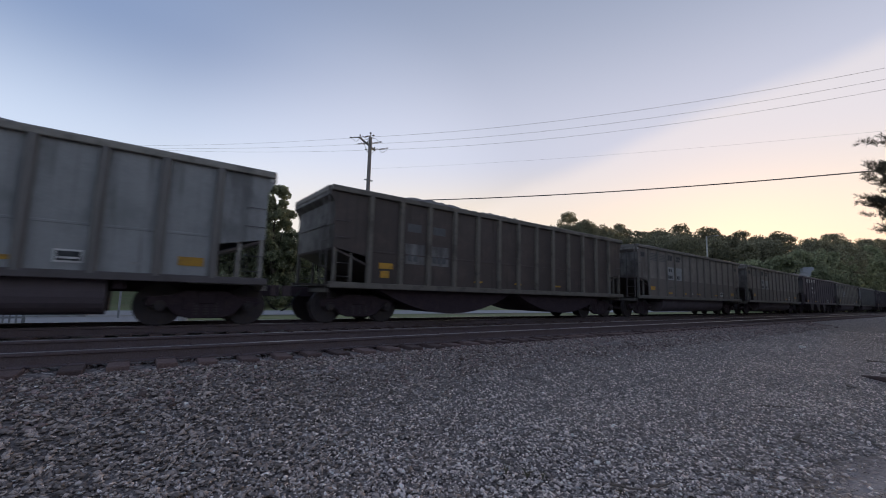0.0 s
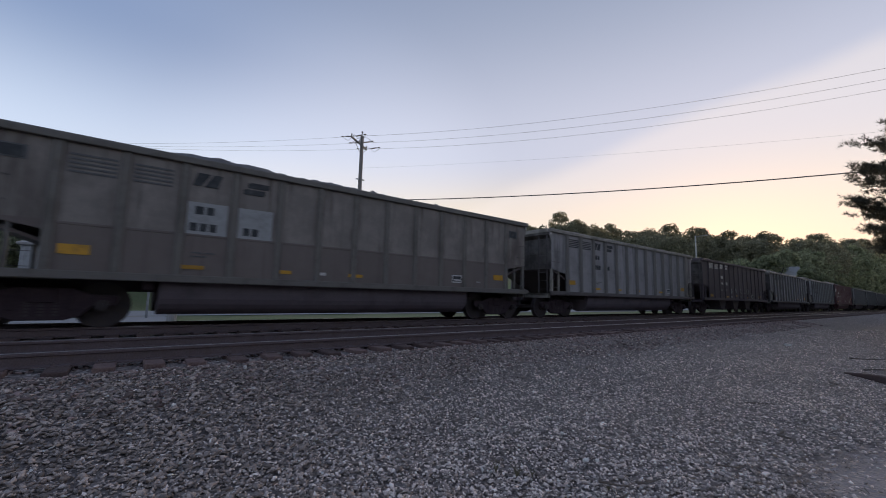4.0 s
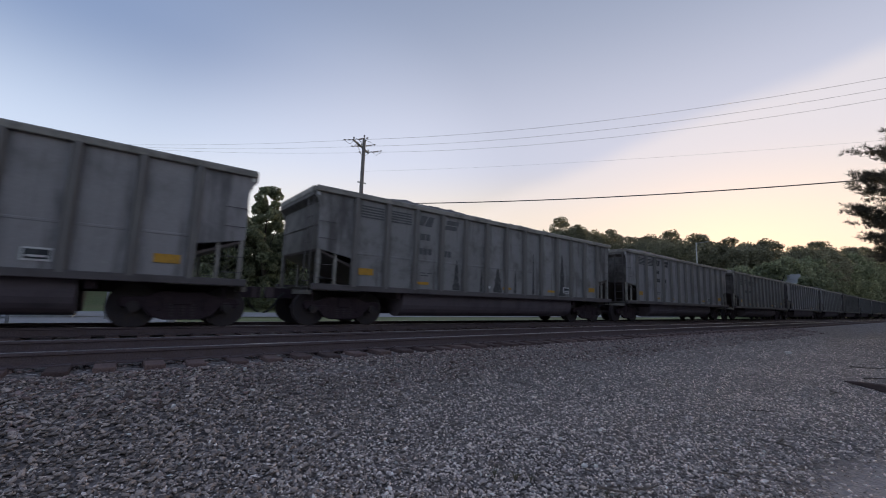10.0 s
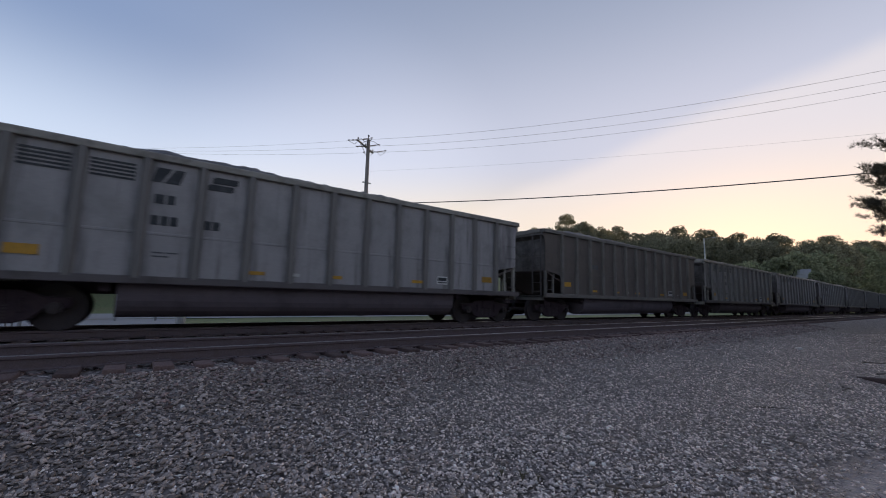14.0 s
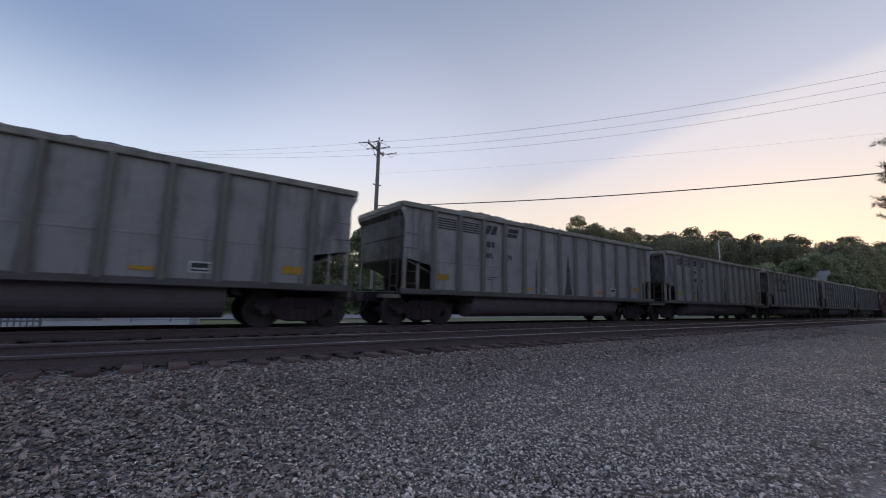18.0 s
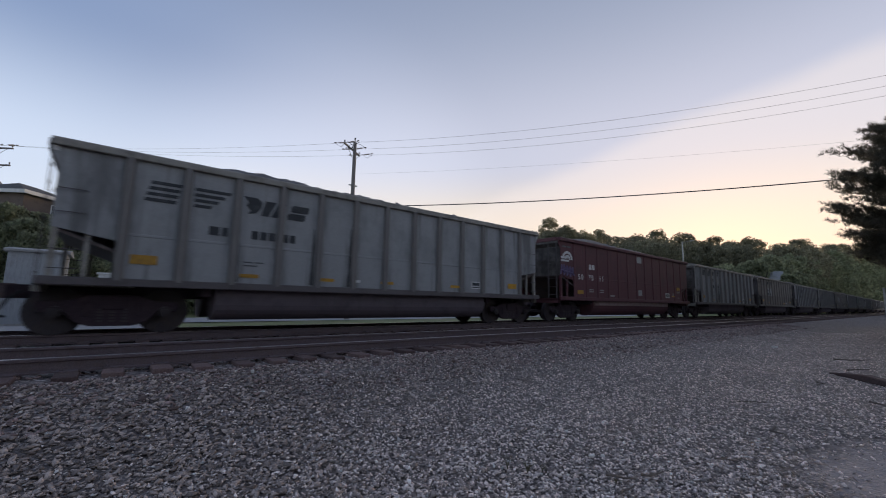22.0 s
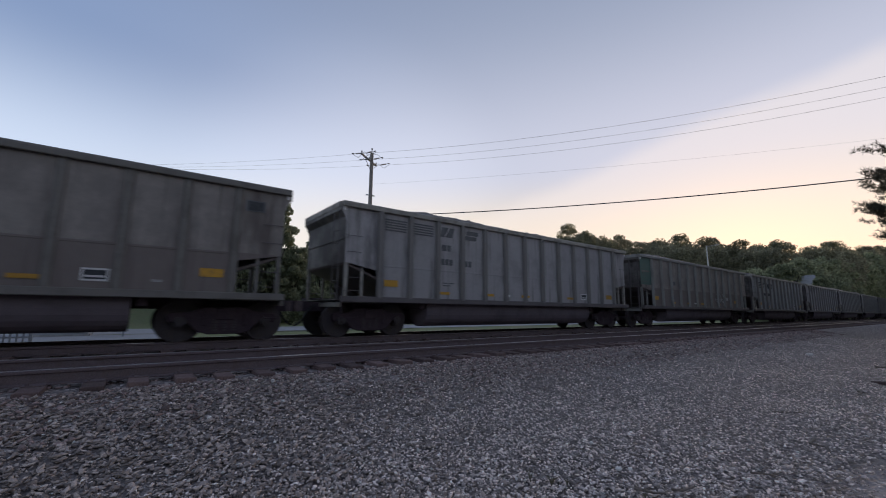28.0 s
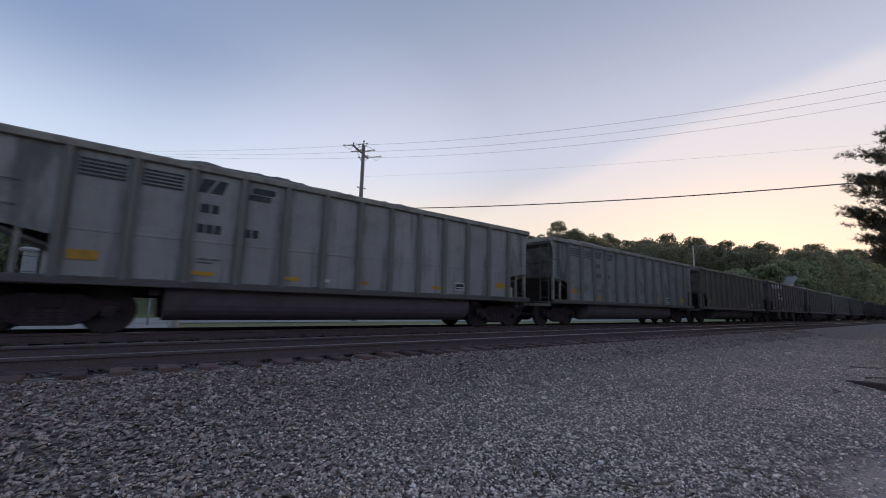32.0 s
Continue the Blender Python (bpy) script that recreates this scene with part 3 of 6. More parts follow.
def build_car(paint, rib_mat, chord_mat, belly, label, half=HB, tub_mat=None, ribs_out=0.1, end_mat=None, sill_mat=None, strip_mat=None):
    """A coal car at the origin: -x leads, -y is the side that shows. belly: tub, curved or hopper."""
    car = thing("coal_car", pose(0, 0, 0), label, "coal car", "coal cars of the passing train")
    n_bay = 12
    bay = (2 * half - 2 * BAY0) / n_bay
    # sides: end plates with a raised lower edge, then a panel in each bay, ribs between
    mid = Geo().prism([(-0.012, 1.10), (0.012, 1.10), (0.012, 3.62), (-0.012, 3.62), (-0.012, 2.06), (-0.022, 2.05), (-0.022, 2.01), (-0.012, 2.0)], "x", -bay / 2, bay / 2).mesh("side_panel", paint)
    end = Geo().prism([(0.14, 2.06), (0.14, 3.2), (0.06, 3.4), (0.0, 3.48), (0.0, 3.62), (BAY0, 3.62), (BAY0, 1.86)], "y", -0.012, 0.012).mesh("end_bay_panel", paint)
    rib = Geo().prism([(-0.09, 0.0), (-0.06, -ribs_out), (0.06, -ribs_out), (0.09, 0.0)], "z", 1.08, 3.62).mesh("rib", rib_mat, bevel=0.008)
    sill = Geo().prism([(-0.10, 0.97), (0.03, 0.97), (0.03, 1.13), (-0.10, 1.13)], "x", -half + 0.04, half - 0.04).mesh("side_sill", sill_mat or chord_mat, bevel=0.012)
    chord = Geo().prism([(-0.115, 3.60), (0.06, 3.60), (0.06, 3.76), (-0.10, 3.76), (-0.115, 3.72)], "x", -half, half).mesh("top_chord", chord_mat, bevel=0.015)
    for side in (-1, 1):
        turn = 0 if side < 0 else math.pi
        def on_side(ob):
            ob.rotation_euler[2] = turn
            return ob
        if side > 0:
            # the side away from the yard, pressed in one piece
            pts = [(-half + BAY0, 1.508)]
            for k in range(n_bay + 1):
                c = -half + BAY0 + k * bay
                pts += [(c - 0.1, 1.532), (c - 0.06, 1.532 + ribs_out), (c + 0.06, 1.532 + ribs_out), (c + 0.1, 1.532)]
            part("far_side_wall", Geo().prism(pts + [(half - BAY0, 1.508)], "z", 1.08, 3.62), paint, car)
        for k in range(n_bay if side < 0 else 0):
            on_side(part("side_panel", mid, None, car, at=(-half + BAY0 + (k + 0.5) * bay, side * 1.52, 0)))
        for k in range(n_bay + 1 if side < 0 else 0):
            on_side(part("rib", rib, None, car, at=(-half + BAY0 + k * bay, side * 1.532, 0)))
        for e in (-1, 1):
            p = on_side(part("end_bay_panel", end, None, car, at=(e * half, side * 1.52, 0)))
            if e * side < 0:
                p.scale[0] = -1
        on_side(part("side_sill", sill, None, car, at=(0, side * 1.53, 0)))
        on_side(part("top_chord", chord, None, car, at=(0, side * 1.51, 0)))
    # ends: sheet, cross chord, slope sheet, posts, ladder, platform
    sheet = Geo().box(-0.02, 0.02, -1.5, 1.5, 2.06, 3.62).box(-0.05, -0.02, -1.5, 1.5, 2.72, 2.8).prism([(-0.2, 3.5), (-0.02, 3.36), (-0.02, 3.61), (-0.2, 3.61)], "y", -1.5, 1.5).mesh("end_sheet", end_mat or END_GRIME)
    cross = Geo().prism([(-0.1, 3.6), (0.06, 3.6), (0.06, 3.76), (-0.1, 3.76)], "y", -1.45, 1.45).mesh("end_chord", chord_mat, bevel=0.012)
    slope = Geo().prism([(0.0, 2.07), (0.03, 2.0), (2.6, 0.98), (2.6, 1.06)], "y", -1.5, 1.5).mesh("slope_sheet", SOOT)
    deck = Geo().box(0.0, 1.5, -1.45, 1.45, 0.96, 1.02).box(0.0, 0.12, -1.45, 1.45, 0.84, 1.04).mesh("end_platform", chord_mat)
    post = Geo().box(-0.045, 0.045, -0.05, 0.05, 1.0, 2.12).mesh("corner_post", chord_mat)
    brace = Geo().box(-0.035, 0.035, -0.035, 0.035, 1.0, 2.05).mesh("brace_post", chord_mat)
    rung = Geo()
    for z in (1.28, 1.64, 2.35, 2.8):
        rung.tube([(0, 0, z), (0, -0.05, z), (0.42, -0.05, z), (0.42, 0, z)], 0.009, 5)
    rung = rung.mesh("grab_iron_set", SILL_PAINT)
    ladder = Geo().box(-0.1, -0.09, -0.03, 0.03, 1.05, 3.6).box(-0.1, -0.09, 0.4, 0.46, 1.05, 3.6)
    for k in range(7):
        ladder.tube([(-0.1, 0, 1.2 + 0.35 * k), (-0.1, 0.43, 1.2 + 0.35 * k)], 0.013, 5)
    ladder = ladder.mesh("end_ladder", SILL_PAINT)
    step = Geo().tube([(0, 0, 1.0), (0, 0, 0.55), (0.38, 0, 0.55), (0.38, 0, 1.0)], 0.016, 5).mesh("sill_step", DARK_STEEL)
    draft = Geo().box(-0.62, 1.9, -0.16, 0.16, 0.70, 0.98).mesh("draft_sill", DARK_STEEL, bevel=0.015)
    knuckle = Geo().box(-0.5, 0.1, -0.08, 0.08, 0.78, 0.94).prism([(-0.84, -0.13), (-0.78, -0.2), (-0.5, -0.14), (-0.46, 0.12), (-0.6, 0.2), (-0.8, 0.1), (-0.7, 0.03), (-0.72, -0.04)], "z", 0.70, 1.0).mesh("coupler", RUST_STEEL, bevel=0.015)
    hose = Geo().tube([(-0.35, -0.28, 0.86), (-0.5, -0.3, 0.72), (-0.62, -0.3, 0.5), (-0.74, -0.28, 0.36), (-0.86, -0.27, 0.31)], 0.026, 7).mesh("air_hose", RUBBER, smooth=True)
    wheel = Geo()
    for k in range(16):
        a, b2 = 2 * math.pi * k / 16, 2 * math.pi * (k + 1) / 16
        wheel.tube([(-0.14, 0.28 * math.cos(a), 2.35 + 0.28 * math.sin(a)), (-0.14, 0.28 * math.cos(b2), 2.35 + 0.28 * math.sin(b2))], 0.018, 5)
    for k in range(5):
        a = 2 * math.pi * k / 5
        wheel.tube([(-0.1, 0, 2.35), (-0.14, 0.28 * math.cos(a), 2.35 + 0.28 * math.sin(a))], 0.013, 5)
    wheel = wheel.mesh("hand_brake_wheel", DARK_STEEL)
    for e in (-1, 1):
        def at_end(name, me, y=0.0, x=0.0):
            ob = part(name, me, None, car, at=(e * (half - x), y, 0))
            ob.rotation_euler[2] = 0 if e < 0 else math.pi
            return ob
        at_end("end_sheet", sheet, x=0.17)
        at_end("end_chord", cross, x=0.05)
        at_end("slope_sheet", slope, x=0.15)
        at_end("end_platform", deck)
        at_end("draft_sill", draft)
        at_end("coupler", knuckle, x=0.11)
        at_end("air_hose", hose, x=0.11)
        for side in (-1, 1):
            at_end("corner_post", post, side * 1.47, 0.2)
            at_end("brace_post", brace, side * 1.47, 0.68)
            gi = part("grab_iron_set", rung, None, car, at=(e * half + (0.17 if e < 0 else -0.59), side * 1.535, 0))
            gi.scale[1] = -side
            gi["kind"] = "stuff"
            part("sill_step", step, None, car, at=(e * half + (0.1 if e < 0 else -0.48), side * 1.5, 0))
        at_end("end_ladder", ladder, -1.4 * (-e), 0.1)
    part("hand_brake_wheel", wheel, None, car, at=(half - 0.05, 0.6, 0)).rotation_euler[2] = math.pi
    # underframe and belly
    part("centre_sill", Geo().box(-half + 1.2, half - 1.2, -0.17, 0.17, 0.74, 1.0), DARK_STEEL, car)
    part("floor", Geo().box(-half + 2.4, half - 2.4, -1.5, 1.5, 1.0, 1.05), SOOT, car)
    if belly == "tub":
        for s in (-1, 1):
            pts = [(s * 1.38, 1.0)] + [(s * (0.86 + 0.52 * math.cos(a)), 0.74 - 0.48 * math.sin(a)) for a in [math.pi * k / 12 for k in range(13)]] + [(s * 0.34, 1.0)]
            part("tub", Geo().prism(pts, "x", -half + 3.0, half - 3.0), tub_mat or TUB_PAINT, car, "rounded tub under the body", smooth=False)
        for e in (-1, 1):
            part("cross_bearer", Geo().box(e * (half - 2.81) - 0.09, e * (half - 2.81) + 0.09, -1.4, 1.4, 0.8, 1.0), DARK_STEEL, car)
        if strip_mat:
            part("tub_rail", Geo().box(-half + 3.1, half - 3.1, -1.44, -1.37, 0.76, 0.96), strip_mat, car, "pale worn strip above the tub")
    elif belly == "curved":
        for c in (-2.95, 2.95):
            pts = [(c + dx, 1.02 - 0.76 * (1 - (dx / 2.9) ** 2)) for dx in np.linspace(-2.9, 2.9, 25)]
            part("belly", Geo().prism([(a, b) for a, b in pts] + [(c + 2.9, 1.06), (c - 2.9, 1.06)], "y", -1.35, 1.35), DARK_STEEL, car, "sagging rounded belly sheet")
    else:
        for c in (-2.95, -0.1, 2.75):
            g = Geo().prism([(c - 0.8, 1.02), (c - 0.36, 0.38), (c - 0.26, 0.30), (c + 0.3, 0.30), (c + 0.36, 0.36), (c + 0.78, 1.02)], "y", -1.3, 1.3)
            g.box(c - 0.3, c + 0.36, -1.36, -1.3, 0.30, 0.4).box(c - 0.3, c + 0.36, 1.3, 1.36, 0.30, 0.4)
            part("hopper_chute", g, BLACK, car, "black discharge chute")
        part("brake_rod", Geo().tube([(-3, -0.9, 0.62), (4, -0.9, 0.62)], 0.018, 5), DARK_STEEL, car)
    for e in (-1, 1):
        build_truck(car, e * (half - 1.2))
    if not HEAPS:
        HEAPS.extend(heap(HB - 0.35, s, peak=p) for s, p in ((1, 0.60), (2, 0.54), (3, 0.5), (4, 0.62), (5, 0.68)))
    part("coal_load", HEAPS[0], None, car, "heaped black coal").scale[0] = (half - 0.35) / (HB - 0.35)
    return car


def lettering(text, size, mat, bold=0.0, wide=1.0):
    cu = bpy.data.curves.new("text", "FONT")
    cu.body, cu.size, cu.extrude, cu.offset, cu.align_x = text, size, 0.002, bold, "LEFT"
    cu.space_character = wide
    ob = new("text", cu)
    me = bpy.data.meshes.new_from_object(ob.evaluated_get(bpy.context.evaluated_depsgraph_get()))
    bpy.data.objects.remove(ob)
    me.materials.clear()
    me.materials.append(mat)
    return me


def plate(car, name, x, z, w, h, mat, label="", y=-1.545, slant=0.0):
    """A thin plate or painted mark on the side that shows; x is counted from the leading end."""
    x0 = x - HB
    g = Geo().prism([(x0, z), (x0 + w, z), (x0 + w + slant, z + h), (x0 + slant, z + h)], "y", y, y + 0.012)
    return part(name, g, mat, car, label)


def mark_text(car, text, x, z, size, mat, bold=0.006, wide=1.0):
    ob = part("number", lettering(text, size, mat, bold, wide), None, car, "painted number")
    ob.location, ob.rotation_euler = (x - HB, -1.54, z), (math.pi / 2, 0, 0)
    return ob


def bars(car, x, z, widths, h, mat, gap=0.05, name="lettering_bar"):
    for w in widths:
        plate(car, name, x, z, w, h, mat)
        x += w + gap


def logo(car, kind, mat, x=1.35, z=3.2):
    """The road's emblem as plain shapes: slanting stripes and two blocky marks."""
    if kind == "b":
        for k in range(4):
            plate(car, "emblem_stripe", 1.56 - 0.03 * k, 3.16 - 0.125 * k, 0.56, 0.07, mat, slant=0.03)
            plate(car, "emblem_stripe", 2.36, 3.16 - 0.125 * k, 0.74 - 0.13 * k, 0.07, mat, slant=0.03)
        g = Geo().prism([(3.38 - HB, 3.22), (3.5 - HB, 3.1), (3.45 - HB, 3.0), (3.56 - HB, 2.9), (3.5 - HB, 2.8), (3.68 - HB, 2.84), (3.8 - HB, 2.98), (3.82 - HB, 3.12), (3.7 - HB, 3.22)], "y", -1.545, -1.533)
        part("emblem_shape", g, mat, car)
        part("emblem_shape", notched(3.8, 2.8, 0.5, 0.38), mat, car)
        part("emblem_shape", s_shape(4.42, 2.8, 0.46, 0.38), mat, car)
        bars(car, 2.72, 2.2, (0.2, 0.12), 0.2, mat, 0.06)
        bars(car, 3.62, 2.2, (0.15, 0.15, 0.15), 0.2, mat, 0.05)
        bars(car, 4.36, 2.2, (0.13, 0.13), 0.2, mat, 0.05)
    else:
        for k in range(5):
            plate(car, "emblem_stripe", 1.35, 3.4 - 0.078 * k, 0.74, 0.042, mat)
            plate(car, "emblem_stripe", 2.36, 3.4 - 0.078 * k, 0.72, 0.042, mat)
        part("emblem_shape", notched(3.36, 3.14, 0.5, 0.32), mat, car)
        part("emblem_shape", s_shape(4.38, 3.14, 0.54, 0.32), mat, car)
        bars(car, 3.45, 2.68, (0.17, 0.14), 0.2, mat, 0.05)


def notched(x, z, w, h):
    """Two slanting wedges with a narrow gap between them."""
    x -= HB
    g = Geo()
    for pts in ([(0, 0), (0.34, 0), (0.52, 1), (0, 1)], [(0.46, 0), (1, 0), (1, 1), (0.64, 1)]):
        g.prism([(x + a * w + 0.09 * b, z + b * h) for a, b in pts], "y", -1.545, -1.533)
    return g


def s_shape(x, z, w, h):
    """Two stacked slanting bars, the upper one set over."""
    x -= HB
    g = Geo()
    for lo, hi, push in ((0.0, 0.44, 0.0), (0.54, 1.0, 0.05)):
        g.prism([(x + a * w + push + 0.07 * b, z + b * h) for a, b in ((0.04, lo), (0.92, lo), (1, lo + 0.1), (0.96, hi), (0.1, hi), (0, hi - 0.12))], "y", -1.545, -1.533)
    return g


def reflectors(car, seed, corner=True):
    rng = random.Random(seed)
    plate(car, "reflector", 1.36, 1.44, 0.46, 0.19, YELLOW, "yellow reflective plate", y=-1.55)
    for x in (3.38, 5.3, 7.25, 9.95):
        if rng.random() < 0.85:
            plate(car, "reflector", x + rng.uniform(-0.06, 0.06), 1.27, 0.43, 0.085, YELLOW, "yellow reflective strip", y=-1.55)
    plate(car, "reflector", 12.9, rng.uniform(1.32, 1.46), 0.47, 0.19, YELLOW, "yellow reflective plate", y=-1.55)
    plate(car, "data_panel", 10.95, 1.27, 0.42, 0.25, WHITE_MARK, "white-framed data panel", y=-1.55)
    plate(car, "data_panel_face", 10.985, 1.305, 0.35, 0.18, DARK_MARK, y=-1.556)
    plate(car, "data_panel_line", 11.01, 1.34, 0.3, 0.04, WHITE_MARK, y=-1.56)
    bars(car, 6.34, 1.28, (0.24,), 0.075, WHITE_MARK, name="stencil_bar")
    bars(car, 12.06, 1.3, (0.18,), 0.05, PALE_TEXT, name="stencil_bar")
    bars(car, 3.5, 1.62, (0.2, 0.2), 0.03, FADED_MARK, name="stencil_bar")
    bars(car, 3.5, 1.54, (0.3,), 0.03, FADED_MARK, name="stencil_bar")
    if corner:
        for x in (0.03, 2 * HB - 0.11):
            plate(car, "corner_gusset", x, 3.5, 0.08, 0.12, WHITE_MARK, "pale corner gusset", y=-1.56)


# ---- the train ----
GREY_L = "weathered grey steel coal car with dark ribs, loaded with coal"
PALE_L = "light grey steel coal car with dark ribs, loaded with coal"
DIRTY_L = "dirty streaked grey steel coal car, loaded with coal"
BROWN_L = "grime-browned coal car with repainted number patches, loaded with coal"
BLACK_L = "black hopper car with white markings, loaded with coal"
SOOT_L = "sooty black ribbed coal car with a rounded belly"
RED_L = "oxide-red coal car with white numbers, loaded with coal"
GREEN_L = "grey-brown ribbed coal car with a green end panel"
PINK = material("worn_pink_strip", (0.30, 0.22, 0.21), 0.6, spots=(0.2, 0.12, 0.11), spot_scale=5)
GREY_CHORD = material("grey_chord", (0.285, 0.265, 0.235), spots=(0.15, 0.135, 0.12), spot_scale=2.2, spot_lo=0.44, spot_hi=0.66, **PAINT)
BROWN_RIB = material("brown_rib", (0.15, 0.138, 0.126), spots=(0.10, 0.09, 0.08), spot_scale=2, **PAINT)
PALE_RIB = material("sandy_rib", (0.149, 0.132, 0.113), spots=(0.069, 0.0605, 0.0525), spot_scale=2, **PAINT)
LIGHT_RIB = material("light_rib", (0.21, 0.205, 0.195), spots=(0.16, 0.15, 0.14), spot_scale=2, **PAINT)
TUB_GREY = material("tub_grey", (0.05, 0.05, 0.052), spots=(0.03, 0.028, 0.026), spot_scale=2, **PAINT)
CHALK = material("chalk_paint", (0.42, 0.42, 0.42), 0.8, spots=(0.15, 0.15, 0.15), spot_scale=9, grain=50)
PURPLE = material("violet_spray", (0.17, 0.13, 0.25), 0.6, spots=(0.28, 0.24, 0.34), spot_scale=6)
PATCH = material("fresh_grey_patch", (0.31, 0.315, 0.32), 0.6, spots=(0.22, 0.22, 0.22), spot_scale=5)
DRIP = material("dark_drip", (0.05, 0.05, 0.05), 0.7, spots=(0.12, 0.12, 0.12), spot_scale=7)

LONG = HB + 0.4     # one car is longer than the rest
KINDS = {
    "grey": lambda: build_car(GREY, RIB_DARK, GREY_CHORD, "tub", GREY_L, sill_mat=SILL_PAINT),
    "pale": lambda: build_car(PALE_GREY, RIB_DARK, GREY_CHORD, "tub", PALE_L, sill_mat=SILL_PAINT),
    "dirty": lambda: build_car(DIRTY_GREY, RIB_DARK, GREY_CHORD, "tub", DIRTY_L, sill_mat=SILL_PAINT),
    "brown": lambda: build_car(BROWN, BROWN_RIB, BROWN_RIB, "tub", BROWN_L, ribs_out=0.045),
    "soot": lambda: build_car(SOOT, PALE_RIB, PALE_RIB, "curved", SOOT_L),
    "black": lambda: build_car(BLACK, BLACK, BLACK, "hopper", BLACK_L, ribs_out=0.05),
    "red": lambda: build_car(RED, RED, RED, "tub", RED_L, tub_mat=RED, strip_mat=PINK, ribs_out=0.025),
    "green": lambda: build_car(BROWN, LIGHT_RIB, LIGHT_RIB, "tub", GREEN_L, half=LONG, sill_mat=SILL_PAINT),
    "dark": lambda: build_car(DUSTY_BROWN, BROWN_RIB, BROWN_RIB, "tub", "dark grimy brown coal car, loaded with coal"),
}
# the tail is mostly dark kinds: dimness of distant cars put into their paint
ORDER = ("grey pale soot brown brown black brown grey black grey pale red grey dirty grey dirty grey grey dark dirty grey grey grey grey pale grey pale red pale brown "
         "grey dirty brown grey green pale grey grey dirty dark black dark grey dark black dark black dark").split()
FIRST = -2
SLIP = {0: -0.67, 1: -0.55, 2: -0.35, 3: -0.12, 4: -0.08, 5: -0.05, 6: 0.15, 7: 0.04, 8: 0.11, 9: 0.05, 10: 0.27, 11: 0.33, 12: 0.41, 13: 0.5, 14: 0.25, 15: 0.27, 16: 0.35, 17: 0.28,
        18: 0.21, 19: 0.19, 20: 0.21, 21: 0.1, 22: 0.23, 23: 0.13, 24: -0.05, 25: 0.05, 26: -0.05, 27: -0.1, 28: -0.06, 29: -0.2, 30: -0.35, 31: -0.39, 32: -0.39, 33: 0.43, 34: 0.37, 35: 0.05}
EMBLEM = {8: "b", 10: "b", 13: "b", 19: "b", 22: "b", 23: "b", 24: "b", 28: "b", 33: "b"}
TRAIN = []


def scribble(car, x, z, path, mat, r=0.022):
    part("paint_scrawl", Geo().tube([(x + a - HB, -1.55, z + b) for a, b in path], r, 5), mat, car, "scrawled paint")


